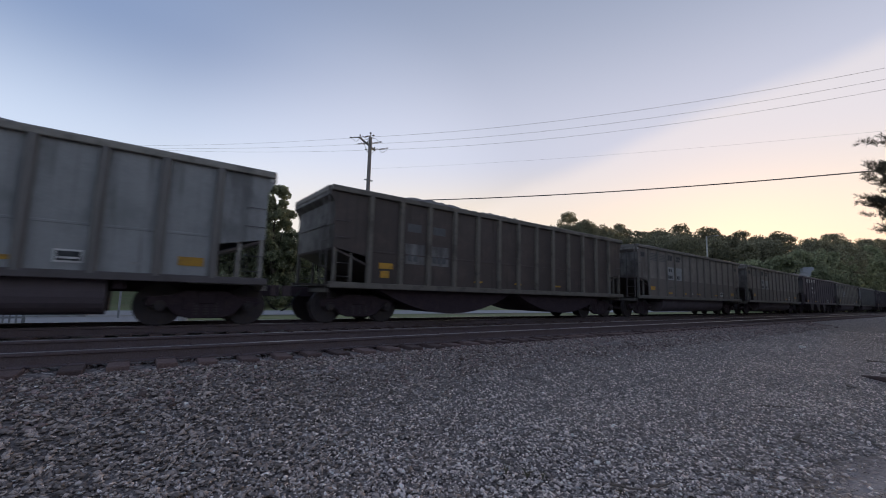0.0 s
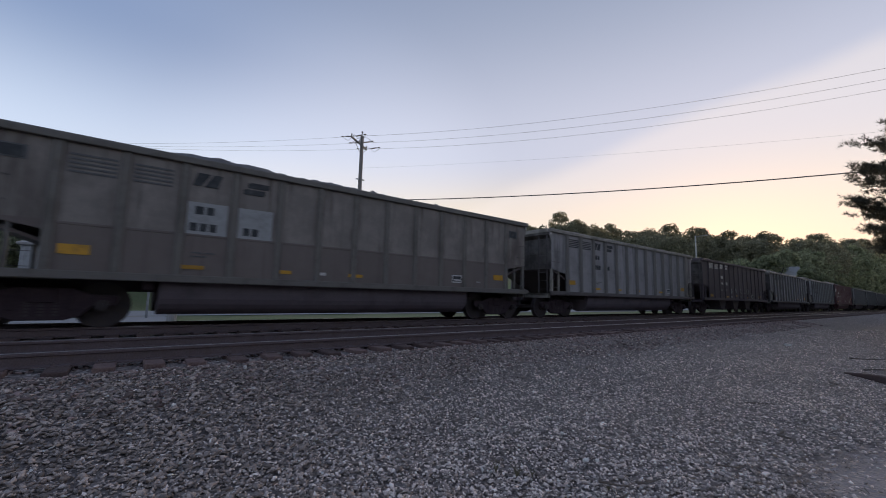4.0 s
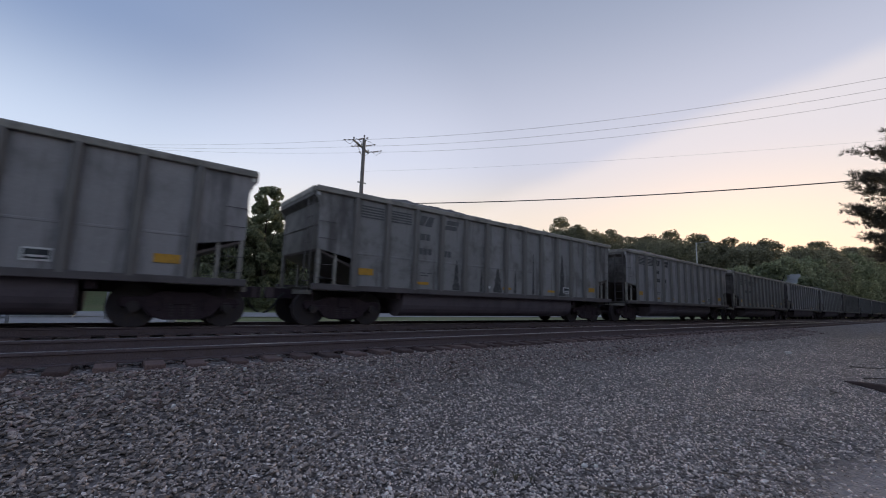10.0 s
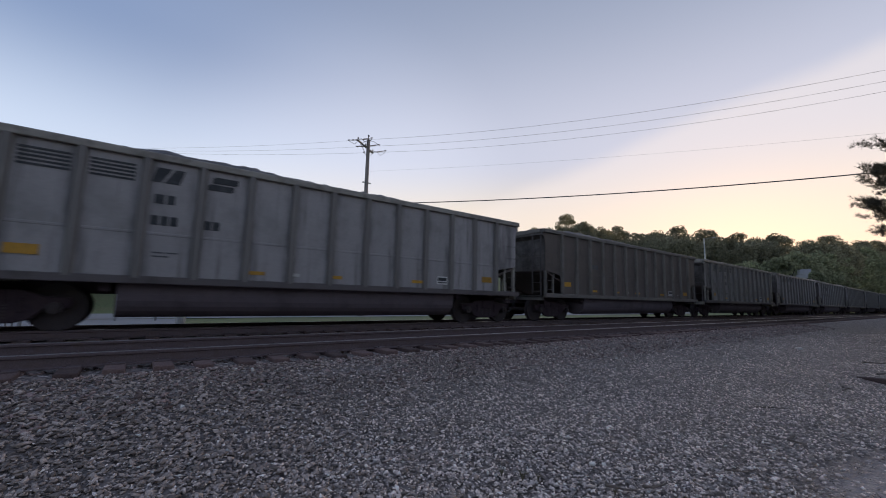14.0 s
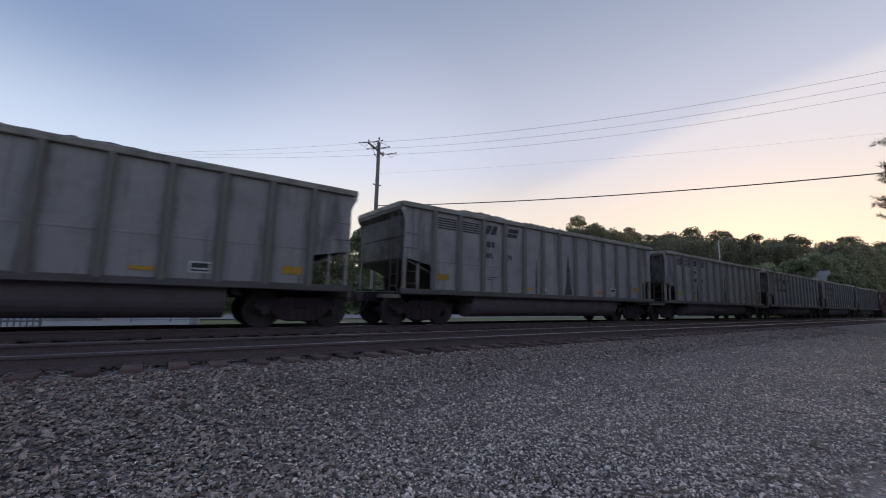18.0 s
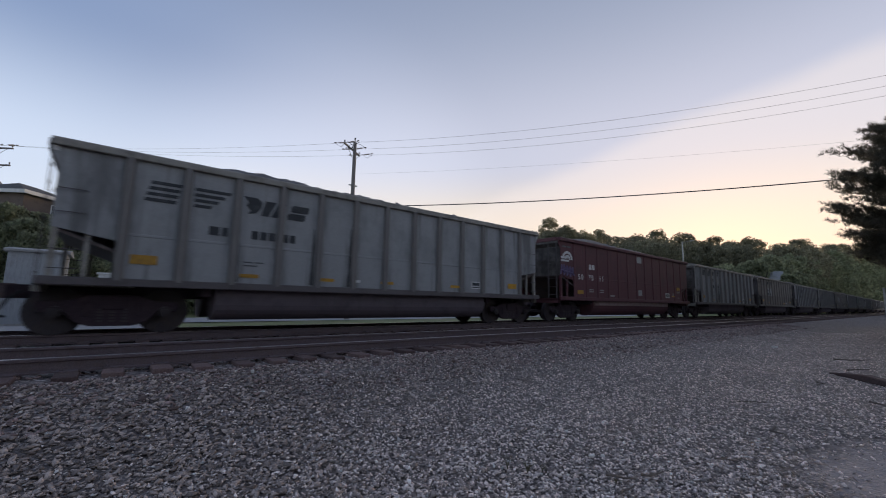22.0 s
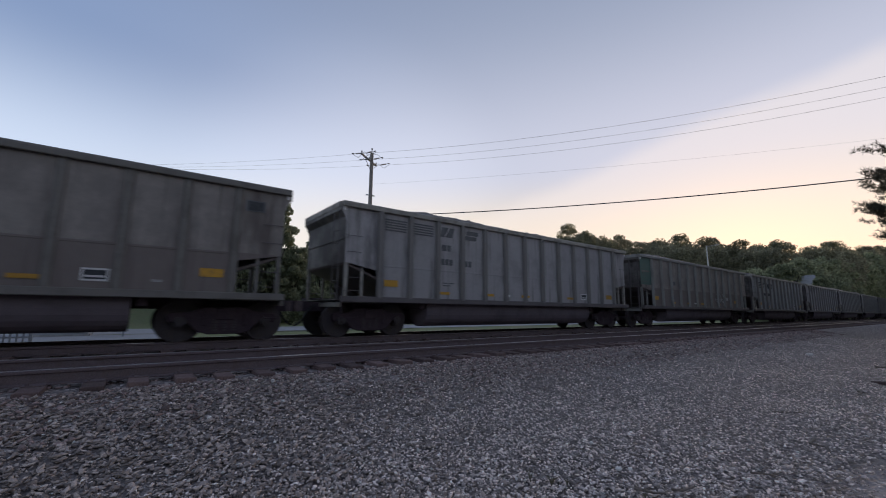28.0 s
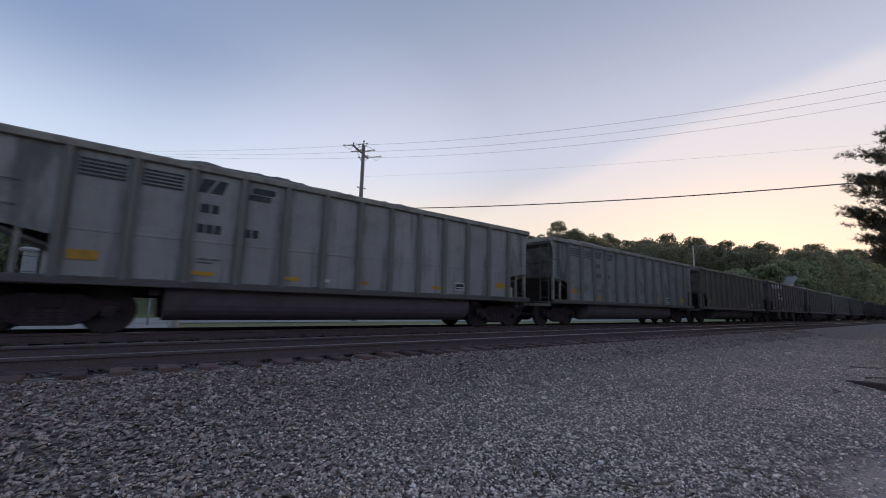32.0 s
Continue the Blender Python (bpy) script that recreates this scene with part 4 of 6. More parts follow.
def dress(car, n, kind):
    """Markings of one car."""
    rng = random.Random(n + 50)
    if kind in ("grey", "pale", "dirty"):
        reflectors(car, n)
        m = DARK_MARK if n in (7, 8, 19, 22, 23, 28, 26, 20) else FADED_MARK if kind == "dirty" or n in (31, 17) else DARK_MARK
        logo(car, EMBLEM.get(n, "a"), m)
        if n == 20:
            mark_text(car, "485", 3.36, 2.3, 0.26, m)
            mark_text(car, "09", 4.42, 2.3, 0.26, m)
        elif n not in EMBLEM:
            bars(car, 3.42, 2.22, (0.13, 0.13, 0.13), 0.2, m, 0.04)
            bars(car, 4.4, 2.22, (0.13, 0.13), 0.2, m, 0.04)
        if n in (11, 18, 20, 21, 23, 24, 26):
            for k in range(rng.randint(3, 6)):
                x, z1 = rng.uniform(3.3, 12.5) - HB, rng.uniform(1.9, 3.0)
                w = rng.choice((0.06, 0.1, 0.3, 0.42))
                left, right = [], []
                for j in range(9):
                    u = j / 8
                    half_w = w * (1 - u) ** 0.8 * rng.uniform(0.35, 0.6) + 0.008
                    left.append((x - half_w, 1.15 + (z1 - 1.15) * u))
                    right.append((x + half_w, 1.15 + (z1 - 1.15) * u))
                g = Geo().prism(left + right[::-1], "y", -1.542, -1.534)
                part("drip_stain", g, DRIP, car, "dark runny stain")
    elif kind == "brown":
        reflectors(car, n)
        plate(car, "end_window", 0.36, 3.12, 0.44, 0.27, FADED_MARK, "small framed plate")
        plate(car, "end_window_face", 0.41, 3.15, 0.34, 0.21, DARK_MARK, y=-1.552)
        plate(car, "end_window", 13.72, 3.08, 0.44, 0.27, FADED_MARK, "small framed plate")
        plate(car, "end_window_face", 13.77, 3.11, 0.34, 0.21, DARK_MARK, y=-1.552)
        for x in (3.3, 4.3):
            plate(car, "repaint_patch", x + 0.05, 2.05, 0.8, 0.72, PATCH, "fresh grey repaint patch", y=-1.541)
        for k in range(5):
            plate(car, "emblem_stripe", 1.36, 3.36 - 0.085 * k, 0.74, 0.04, FADED_MARK)
            plate(car, "emblem_stripe", 2.36, 3.36 - 0.085 * k, 0.68, 0.04, FADED_MARK)
        part("emblem_shape", notched(3.4, 3.14, 0.5, 0.3), DARK_MARK, car)
        part("emblem_shape", s_shape(4.42, 3.12, 0.5, 0.3), DARK_MARK, car)
        bars(car, 3.5, 2.5, (0.17, 0.15), 0.18, DARK_MARK, 0.05)
        bars(car, 3.42, 2.12, (0.14, 0.14, 0.14), 0.18, DARK_MARK, 0.05)
        bars(car, 4.5, 2.12, (0.14, 0.14), 0.18, DARK_MARK, 0.05)
    elif kind == "black":
        for k in range(5):
            plate(car, "emblem_stripe", 1.34, 3.48 - 0.075 * k, 0.76, 0.04, WHITE_MARK)
            plate(car, "emblem_stripe", 2.36, 3.48 - 0.075 * k, 0.72, 0.04, WHITE_MARK)
        part("emblem_shape", notched(3.38, 3.24, 0.54, 0.32), WHITE_MARK, car)
        part("emblem_shape", s_shape(4.4, 3.24, 0.54, 0.32), WHITE_MARK, car)
        bars(car, 3.54, 2.54, (0.19, 0.17), 0.2, WHITE_MARK, 0.05)
        num = {3: ("148", "299"), 6: ("146", "845")}.get(n)
        if num:
            mark_text(car, num[0], 3.46, 2.1, 0.3, WHITE_MARK)
            mark_text(car, num[1], 4.4, 2.1, 0.3, WHITE_MARK)
        else:
            bars(car, 3.4, 2.18, (0.14, 0.14, 0.14), 0.2, WHITE_MARK)
            bars(car, 4.4, 2.18, (0.14, 0.14, 0.14), 0.2, WHITE_MARK)
        for x in (3.5, 4.4):
            bars(car, x, 1.76, (0.3,), 0.04, PALE_TEXT, name="stencil_bar")
            bars(car, x, 1.66, (0.26,), 0.04, PALE_TEXT, name="stencil_bar")
        plate(car, "reflector", 1.34, 1.22, 0.52, 0.18, YELLOW, "yellow reflective plate", y=-1.55)
        for x, z, w in ((4.54, 1.21, 0.48), (6.37, 1.31, 0.48), (9.19, 1.22, 0.45)):
            plate(car, "reflector", x, z, w, 0.08, YELLOW, "yellow reflective strip", y=-1.55)
        plate(car, "reflector", 12.36, 1.25, 0.46, 0.18, YELLOW, "yellow reflective plate", y=-1.55)
        plate(car, "data_panel", 10.2, 1.22, 0.44, 0.28, WHITE_MARK, "white-framed data panel", y=-1.59)
        plate(car, "data_panel_face", 10.235, 1.255, 0.37, 0.21, DARK_MARK, y=-1.596)
        plate(car, "stencil_bar", 5.52, 1.21, 0.27, 0.12, PALE_TEXT)
        for x, k, w in ((7.37, 3, 0.4), (8.35, 3, 0.3)):
            for j in range(k):
                bars(car, x, 1.24 + 0.06 * j, (w,), 0.022, PALE_TEXT, name="stencil_bar")
        for x, z, w in ((10.1, 1.62, 0.55), (10.3, 1.56, 0.3), (12.2, 1.46, 0.16), (12.2, 1.28, 0.1), (12.2, 1.22, 0.4)):
            bars(car, x, z, (w,), 0.03, PALE_TEXT, name="stencil_bar")
        if n == 6:
            scribble(car, 5.37, 1.51, [(0.14, 0.0), (0.2, 0.3), (0.02, 0.26), (0.1, 0.36), (0.32, 0.34), (0.18, 0.2), (0.46, 0.16), (0.12, 0.0)], CHALK)
            scribble(car, 6.33, 1.57, [(0.0, 0.06), (0.1, 0.0), (0.22, 0.32), (0.4, 0.04), (0.34, 0.12), (0.08, 0.13)], CHALK)
            scribble(car, 7.31, 1.57, [(0.12, 0.02), (0.18, 0.3), (0.0, 0.22), (0.1, 0.34), (0.36, 0.28), (0.14, 0.16), (0.5, 0.0)], CHALK)
            scribble(car, 8.25, 1.55, [(0.0, 0.3), (0.38, 0.3), (0.06, 0.04), (0.52, 0.03)], CHALK)
            scribble(car, 9.2, 1.53, [(0.23 + 0.22 * math.sin(a), 0.2 + 0.2 * math.cos(a)) for a in [k * 0.45 for k in range(15)]], CHALK)
    elif kind == "red":
        num = {9: ("50", "79", "08"), 25: ("50", "78", "11")}[n]
        for t, x in zip(num, (1.56, 2.46, 3.42)):
            mark_text(car, t, x - 0.06, 1.95, 0.35, WHITE_MARK, wide=1.45)
        bars(car, 2.46, 2.46, (0.2, 0.2), 0.24, WHITE_MARK, 0.08)
        for k in range(2):
            ring = [(0.66 + (0.4 - 0.17 * k) * math.cos(a), 2.8 + (0.38 - 0.17 * k) * math.sin(a)) for a in [math.pi * j / 10 for j in range(11)]]
            ring2 = [(0.66 + (0.29 - 0.17 * k) * math.cos(a), 2.8 + (0.27 - 0.17 * k) * math.sin(a)) for a in [math.pi * j / 10 for j in range(10, -1, -1)]]
            part("emblem_shape", Geo().prism([(a - HB, b) for a, b in ring + ring2], "y", -1.545, -1.533), WHITE_MARK, car)
        plate(car, "emblem_shape", 0.16, 2.84, 0.5, 0.08, WHITE_MARK)
        plate(car, "emblem_shape", 0.16, 2.7, 0.62, 0.08, WHITE_MARK)
        bars(car, 0.28, 3.34, (0.3, 0.3), 0.07, FADED_MARK)
        plate(car, "reflector", 1.42, 1.28, 0.5, 0.17, YELLOW, "yellow reflective plate", y=-1.55)
        for x in (2.45, 3.4):
            for z in (1.48, 1.38):
                bars(car, x, z, (0.36,), 0.045, PALE_TEXT, name="stencil_bar")
        plate(car, "reflector", 4.4, 1.22, 0.43, 0.07, PALE_TEXT, "faded pale strip", y=-1.55)
        plate(car, "repaint_patch", 7.36, 3.16, 0.66, 0.34, PATCH, "pale repaint patch")
        plate(car, "repaint_patch", 7.5, 1.34, 0.45, 0.3, PATCH, "pale repaint patch")
        plate(car, "data_panel", 11.03, 1.28, 0.55, 0.29, WHITE_MARK, "white-framed data panel", y=-1.578)
        plate(car, "data_panel_face", 11.07, 1.32, 0.47, 0.21, PATCH, y=-1.584)
        for k in range(3):
            plate(car, "stencil_bar", 11.1, 1.35 + 0.06 * k, 0.4, 0.03, DARK_MARK, y=-1.588)
        plate(car, "reflector", 12.86, 1.76, 0.48, 0.22, YELLOW, "yellow reflective plate", y=-1.55)
        for k in range(2):
            plate(car, "stencil_bar", 12.92, 1.8 + 0.09 * k, 0.36, 0.03, DARK_MARK, y=-1.556)
        for x, z, w in ((12.05, 1.54, 0.4), (12.1, 1.46, 0.28), (12.86, 1.68, 0.44), (12.86, 1.62, 0.4), (12.86, 1.3, 0.34)):
            plate(car, "stencil_bar", x, z, w, 0.035, PALE_TEXT)
        plate(car, "reflector", 12.04, 1.36, 0.42, 0.07, YELLOW, "faded yellow strip", y=-1.55)
        if n == 25:
            for k in range(4):
                x = 0.12 + 0.24 * k
                scribble(car, x, 2.12 - 0.03 * k, [(0, 0), (0.05, 0.4), (0.16, 0.1), (0.22, 0.42), (0.3, 0.05), (0.1, 0.2)], PURPLE, 0.04)
    elif kind == "green":
        reflectors(car, n)
        plate(car, "green_panel", 0.03, 2.2, 1.08, 1.4, GREEN, "green end panel left from an older paint scheme", y=-1.54)
        plate(car, "panel_stripe", 0.15, 2.86, 0.8, 0.08, BROWN_RIB, y=-1.549)
        bars(car, 3.36, 2.3, (0.15, 0.15, 0.15), 0.2, FADED_MARK, 0.045)
        for k in range(3):
            scribble(car, 9.6 + 0.5 * k, 1.5, [(0.2 + 0.22 * math.sin(a), 0.24 + 0.26 * math.cos(a)) for a in [j * 0.5 for j in range(10)]] + [(0.5, 0.1)], CHALK, 0.02)
        bars(car, 11.4, 1.6, (0.1, 0.1, 0.1), 0.2, CHALK)
    elif kind == "soot":
        for x in (2.4, 3.35):
            plate(car, "repaint_patch", x, 1.76, 0.72, 0.62, DIRTY_GREY, "grey repaint patch", y=-1.541)
            plate(car, "emblem_shape", x + 0.06, 2.75, 0.5, 0.25, FADED_MARK)
        bars(car, 2.5, 1.84, (0.14, 0.14), 0.2, FADED_MARK)
        bars(car, 3.42, 1.84, (0.14, 0.14, 0.14), 0.2, FADED_MARK)
        plate(car, "reflector", 1.53, 1.56, 0.46, 0.17, YELLOW, "yellow reflective plate", y=-1.55)
        plate(car, "reflector", 1.58, 1.3, 0.28, 0.2, YELLOW, "faded yellow plate", y=-1.55)
        for x in (5.2, 7.2, 9.6):
            plate(car, "reflector", x, 1.3, 0.36, 0.06, YELLOW, "yellow reflective strip", y=-1.55)
    else:
        reflectors(car, n, corner=False)
        bars(car, 3.36, 2.3, (0.15, 0.15, 0.15), 0.2, FADED_MARK, 0.045)


def build_train():
    masters = {}
    for i, kind in enumerate(ORDER):
        n = FIRST + i
        if kind not in masters:
            car = masters[kind] = KINDS[kind]()
        else:
            car = copy_thing(masters[kind], pose(0, 0, 0))
            for ch in [c for c in car.children if c.get("mark")]:
                bpy.data.objects.remove(ch)
        before = set(car.children)
        front = 16.18 * n + 4.708 + SLIP.get(n, -0.7 if n < 0 else 0.1)
        half = LONG if kind == "green" else HB
        TRAIN.append((car, front + half))
        car.matrix_world = pose(front + half, TRACK_TRAIN, 0)
        for ch in car.children:
            if ch.name.startswith("coal_load"):
                ch.data = HEAPS[4 if kind == "red" else n % 4]
        dress(car, n, kind)
        for ch in set(car.children) - before:
            ch["mark"] = 1
            ch.location.x -= half - HB
    for car, _ in TRAIN:
        for ch in car.children:
            if "mark" in ch:
                del ch["mark"]


build_train()


# ---- poles and wires ----
PALE_POLE = material("bleached_pole_wood", (0.42, 0.39, 0.35), 0.9, spots=(0.3, 0.27, 0.24), spot_scale=4, grain=40, grain_amt=0.3, bump=0.4)


def build_pole(name, x, y, top, arms, label, lean=0.0, shaft=POLE_WOOD):
    z0 = float(lie(x, y)) - 0.3
    pole = thing(name, pose(x, y, z0, 0, lean, 0), label, "utility pole", "utility poles along the road")
    h = top - z0
    part("pole_shaft", Geo().cyl((0, 0, 0), "z", 0.2, 0, h, 14, 0.13), shaft, pole, smooth=False)
    for dx, dy, z, ln in arms:
        u = Vector((dx, dy, 0)).normalized()
        s = Vector((-u.y, u.x, 0))
        a = Geo()
        pts = [u * -ln / 2 + s * 0.17, u * ln / 2 + s * 0.17, u * ln / 2 + s * 0.28, u * -ln / 2 + s * 0.28]
        a.prism([(p.x, p.y) for p in pts], "z", z - z0 - 0.06, z - z0 + 0.06)
        part("crossarm", a, POLE_WOOD, pole, "wooden crossarm", bevel=0.008)
        for k in (-0.47, 0.0, 0.47):
            c = u * (ln * k) + s * 0.22
            ins = Geo().cyl(c, "z", 0.02, z - z0 + 0.05, z - z0 + 0.14, 6)
            for j in range(3):
                ins.cyl(c, "z", 0.055, z - z0 + 0.12 + 0.05 * j, z - z0 + 0.15 + 0.05 * j, 8)
            part("insulator", ins, PORCELAIN, pole)
        for e in (-1, 1):
            part("arm_brace", Geo().tube([u * (e * ln * 0.33) + s * 0.2 + Vector((0, 0, z - z0 - 0.05)), s * 0.14 + Vector((0, 0, z - z0 - 0.75))], 0.018, 5), GALV, pole)
    return pole


ARM = Vector((2.17, 1.70, 0)).normalized()
P_MID = Vector((13.75, 28.02, 0))
P_LEFT = Vector((-8.68, 48.2, 0))
P_RIGHT = Vector((38.2, -8.4, 0))
mid = build_pole("utility_pole", P_MID.x, P_MID.y, 13.15, [(ARM.x, ARM.y, 12.6, 2.8)], "grey wooden utility pole with dead-end insulators on one crossarm")
part("lower_bracket", Geo().box(-0.35, 0.35, -0.05, 0.05, 10.6, 10.68), GALV, mid)
side = Vector((-ARM.y, ARM.x, 0))
for k in (-1, 0, 1):
    q = ARM * (1.33 * k) + Vector((0, 0, 12.62 + 0.98))
    for u in (-1, 1):
        part("drop_lead", Geo().tube([q + side * (u * 0.95) + Vector((0, 0, -0.02)), q + side * (u * 0.5) + Vector((0, 0, 0.34 if k == 0 else -0.3)), q + Vector((0, 0, 0.5 if k == 0 else 0.12))], 0.014, 5), CABLE, mid, "looping wire between the two spans")
part("pole_cap_pin", Geo().cyl((0, 0, 0), "z", 0.03, 14.1, 14.5, 6).cyl((0, 0, 0), "z", 0.07, 14.4, 14.52, 8), PORCELAIN, mid)
build_pole("utility_pole", P_LEFT.x, P_LEFT.y, 13.3, [(0.75, -0.6, 12.75, 2.6), (0.75, -0.6, 11.3, 2.6)], "pale wooden utility pole with two crossarms", lean=0.9, shaft=PALE_POLE)
build_pole("utility_pole", P_RIGHT.x, P_RIGHT.y, 15.0, [(ARM.x, ARM.y, 14.5, 2.6)], "wooden utility pole beside the track")


def wire(a, b, sag, r, label, ends=0.0):
    a, b = Vector(a), Vector(b)
    ob = thing("power_line", Matrix.Translation(a), label, "power line", "overhead wires")
    pts = []
    for k in range(25):
        t = k / 24
        p = a.lerp(b, t)
        p.z -= 4 * sag * t * (1 - t)
        pts.append(p - a)
    part("wire", Geo().tube(pts, r, 5), CABLE, ob)
    if ends:
        for c, d in ((Vector((0, 0, 0)), (b - a).normalized()), (b - a, (a - b).normalized())):
            g = Geo().tube([c, c + d * 0.85], 0.016, 5)
            for j in range(5):
                g.tube([c + d * (0.22 + 0.1 * j), c + d * (0.26 + 0.1 * j)], 0.06, 8)
            g.tube([c + d * 0.84, c + d * 1.0], 0.045, 6)
            part("strain_insulator", g, PORCELAIN, ob)


for k in (-1, 0, 1):
    p = P_MID + ARM * (1.33 * k) + Vector((0, 0, 12.62))
    wire(p, P_RIGHT + ARM * (1.25 * k) + Vector((0, 0, 14.75 - 0.15 * k)), 1.33, 0.008, "thin overhead power conductor", 1)
    wire(p, P_LEFT + Vector((0.75, -0.6, 0)).normalized() * (1.2 * k) + Vector((0, 0, 12.9)), 0.45, 0.0065, "thin overhead power conductor", 1)
wire(P_MID + Vector((0.1, 0, 8.0)), P_RIGHT + Vector((0, 0, 8.9)), 0.7, 0.035, "thick black overhead communication cable")
wire(P_MID + Vector((0.1, 0, 10.6)), P_RIGHT + Vector((0, 0, 10.6)), 0.5, 0.0038, "thin overhead neutral wire")
build_pole("utility_pole", 11.3, 58.9, 15.6, [(0.9, -0.45, 15.0, 2.4)], "distant grey utility pole with one crossarm among the trees")


# ---- trees ----
def leaf_material(name, a, b):
    m = material(name, a, 0.7, spots=b, spot_scale=0.35, grain=3, grain_amt=0.3, island=0.35)
    nt = m.node_tree
    bs = nt.nodes["Principled BSDF"]
    through_leaf, both = nt.nodes.new("ShaderNodeBsdfTranslucent"), nt.nodes.new("ShaderNodeMixShader")
    nt.links.new(bs.inputs["Base Color"].links[0].from_socket, through_leaf.inputs[0])
    both.inputs[0].default_value = 0.7
    nt.links.new(bs.outputs[0], both.inputs[1])
    nt.links.new(through_leaf.outputs[0], both.inputs[2])
    nt.links.new(both.outputs[0], nt.nodes["Material Output"].inputs[0])
    return m


LEAF_A = leaf_material("leaf_deep", (0.26, 0.281, 0.181), (0.28, 0.299, 0.181))
# far leaves are paler and warmer: distance haze and backlight put into the colour
LEAF_FAR = leaf_material("leaf_far", (0.275, 0.268, 0.18), (0.29, 0.268, 0.175))
LEAF_NEAR = leaf_material("leaf_near", (0.288, 0.311, 0.19), (0.238, 0.256, 0.159))
LEAF_B = leaf_material("leaf_light", (0.248, 0.268, 0.167), (0.208, 0.232, 0.145))
NEEDLE = leaf_material("needles", (0.111, 0.105, 0.0832), (0.136, 0.123, 0.0928))
BARK = material("bark", (0.055, 0.045, 0.036), 0.95, spots=(0.09, 0.075, 0.06), spot_scale=6, grain=30, grain_amt=0.4, bump=0.8, bump_scale=25)


def leaf_cloud(centres, radii, count, size, rng, flat=0.75):
    """Many small leaf quads spread through uneven clumps."""
    w = np.array(radii) ** 2
    pick = rng.choice(len(radii), count, p=w / w.sum())
    d = rng.randn(count, 3)
    d /= np.linalg.norm(d, axis=1, keepdims=True)
    r = np.array(radii)[pick] * (0.55 + 0.5 * rng.rand(count) ** 0.6)
    c = np.array(centres)[pick] + d * r[:, None] * np.array([1, 1, flat])
    a = rng.randn(count, 3)
    a /= np.linalg.norm(a, axis=1, keepdims=True)
    b = np.cross(a, rng.randn(count, 3))
    b /= np.linalg.norm(b, axis=1, keepdims=True)
    s = size * (0.6 + 0.8 * rng.rand(count))[:, None]
    v = np.stack([c - a * s, c - b * s * 0.6, c + a * s, c + b * s * 0.6], 1).reshape(-1, 3)
    f = np.arange(count * 4).reshape(-1, 4)
    return v, f


def crown_of(h, r, rng, clumps=26, low=0.3, fat=1.0, top=0.95):
    cs, rs = [], []
    for k in range(clumps):
        a, u = rng.uniform(0, 2 * math.pi), rng.rand()
        q = r * (0.35 + 0.65 * rng.rand()) * math.sin(math.pi * (0.15 + 0.8 * u)) ** 0.7
        cs.append((q * math.cos(a), q * math.sin(a), h * (low + (top - low) * u)))
        rs.append(r * rng.uniform(0.22, 0.42) * fat)
    return cs, rs


def build_tree(x, y, h, r, leaf, seed, leaves=10500, size=0.135, label="broad-leaved tree in full summer leaf", z=None):
    rng = np.random.RandomState(seed)
    z0 = float(lie(x, y)) if z is None else z
    tree = thing("tree", pose(x, y, z0), label, "tree", "trees beyond the railway")
    g = Geo()
    top = (rng.uniform(-0.4, 0.4), rng.uniform(-0.4, 0.4), h * 0.8)
    g.tube([(0, 0, -0.3), (0.05, 0, h * 0.2), (top[0] * 0.4, top[1] * 0.4, h * 0.45), top], 0.035 * h * 0.55, 8, 0.03)
    cs, rs = crown_of(h, r, rng, 70, 0.1, 0.72, 0.985)
    for c in cs[:9]:
        g.tube([(0, 0, h * 0.22 + 0.3 * rng.rand()), (c[0] * 0.5, c[1] * 0.5, c[2] * 0.75), c], 0.012 * h * 0.5, 5, 0.02)
    part("trunk", g, BARK, tree)
    v, f = leaf_cloud(cs, rs, leaves, size, rng)
    part("crown", raw_mesh("crown", v, f, leaf), None, tree)
    return tree


for x, y, h, r, s in ((9.8, 38.8, 11.0, 1.9, 1), (7.6, 41.3, 7.8, 2.5, 2), (3.4, 44.9, 7.4, 2.1, 3), (6.1, 43.7, 9.8, 1.5, 15), (11.9, 40.2, 7.0, 2.2, 16), (9.4, 43.0, 7.4, 2.6, 17), (4.6, 42.2, 6.4, 2.6, 18), (6.6, 39.6, 6.6, 2.4, 19), (10.2, 41.0, 7.0, 2.4, 20), (-3.2, 47.5, 6.0, 2.1, 4), (-7.4, 51.5, 5.6, 2.3, 22), (-5.4, 52.5, 5.0, 2.1, 23), (-5.0, 43, 5.6, 2.8, 5), (-9.5, 46, 6.2, 3.0, 6), (-13.5, 44, 8.0, 3.2, 7),
                      (15.5, 43, 8.0, 2.8, 8), (21, 46, 8.5, 3.0, 9), (3.0, 84, 10.2, 3.6, 11), (-5.0, 84, 9.6, 3.6, 12), (-9.5, 76, 8.0, 3.6, 13)):
    build_tree(x, y, h, r, LEAF_A if s % 3 else LEAF_B, s)


def build_brush():
    """Brush on the bank beyond the road."""
    rng = np.random.RandomState(40)
    cs, rs = [], []
    for k in range(150):
        x, y = rng.uniform(-18, 34), rng.uniform(35.5, 42)
        if -3.4 < x < 2.6:
            continue
        cs.append((x, y, float(lie(x, y)) + rng.uniform(0.3, 2.6)))
        rs.append(rng.uniform(0.6, 1.3))
    v, f = leaf_cloud(cs, rs, 42000, 0.16, rng)
    tagged(new("brush", raw_mesh("brush", v, f, LEAF_A)), "dense dark green brush on the bank beyond the road", "bushes", kind="stuff")


build_brush()


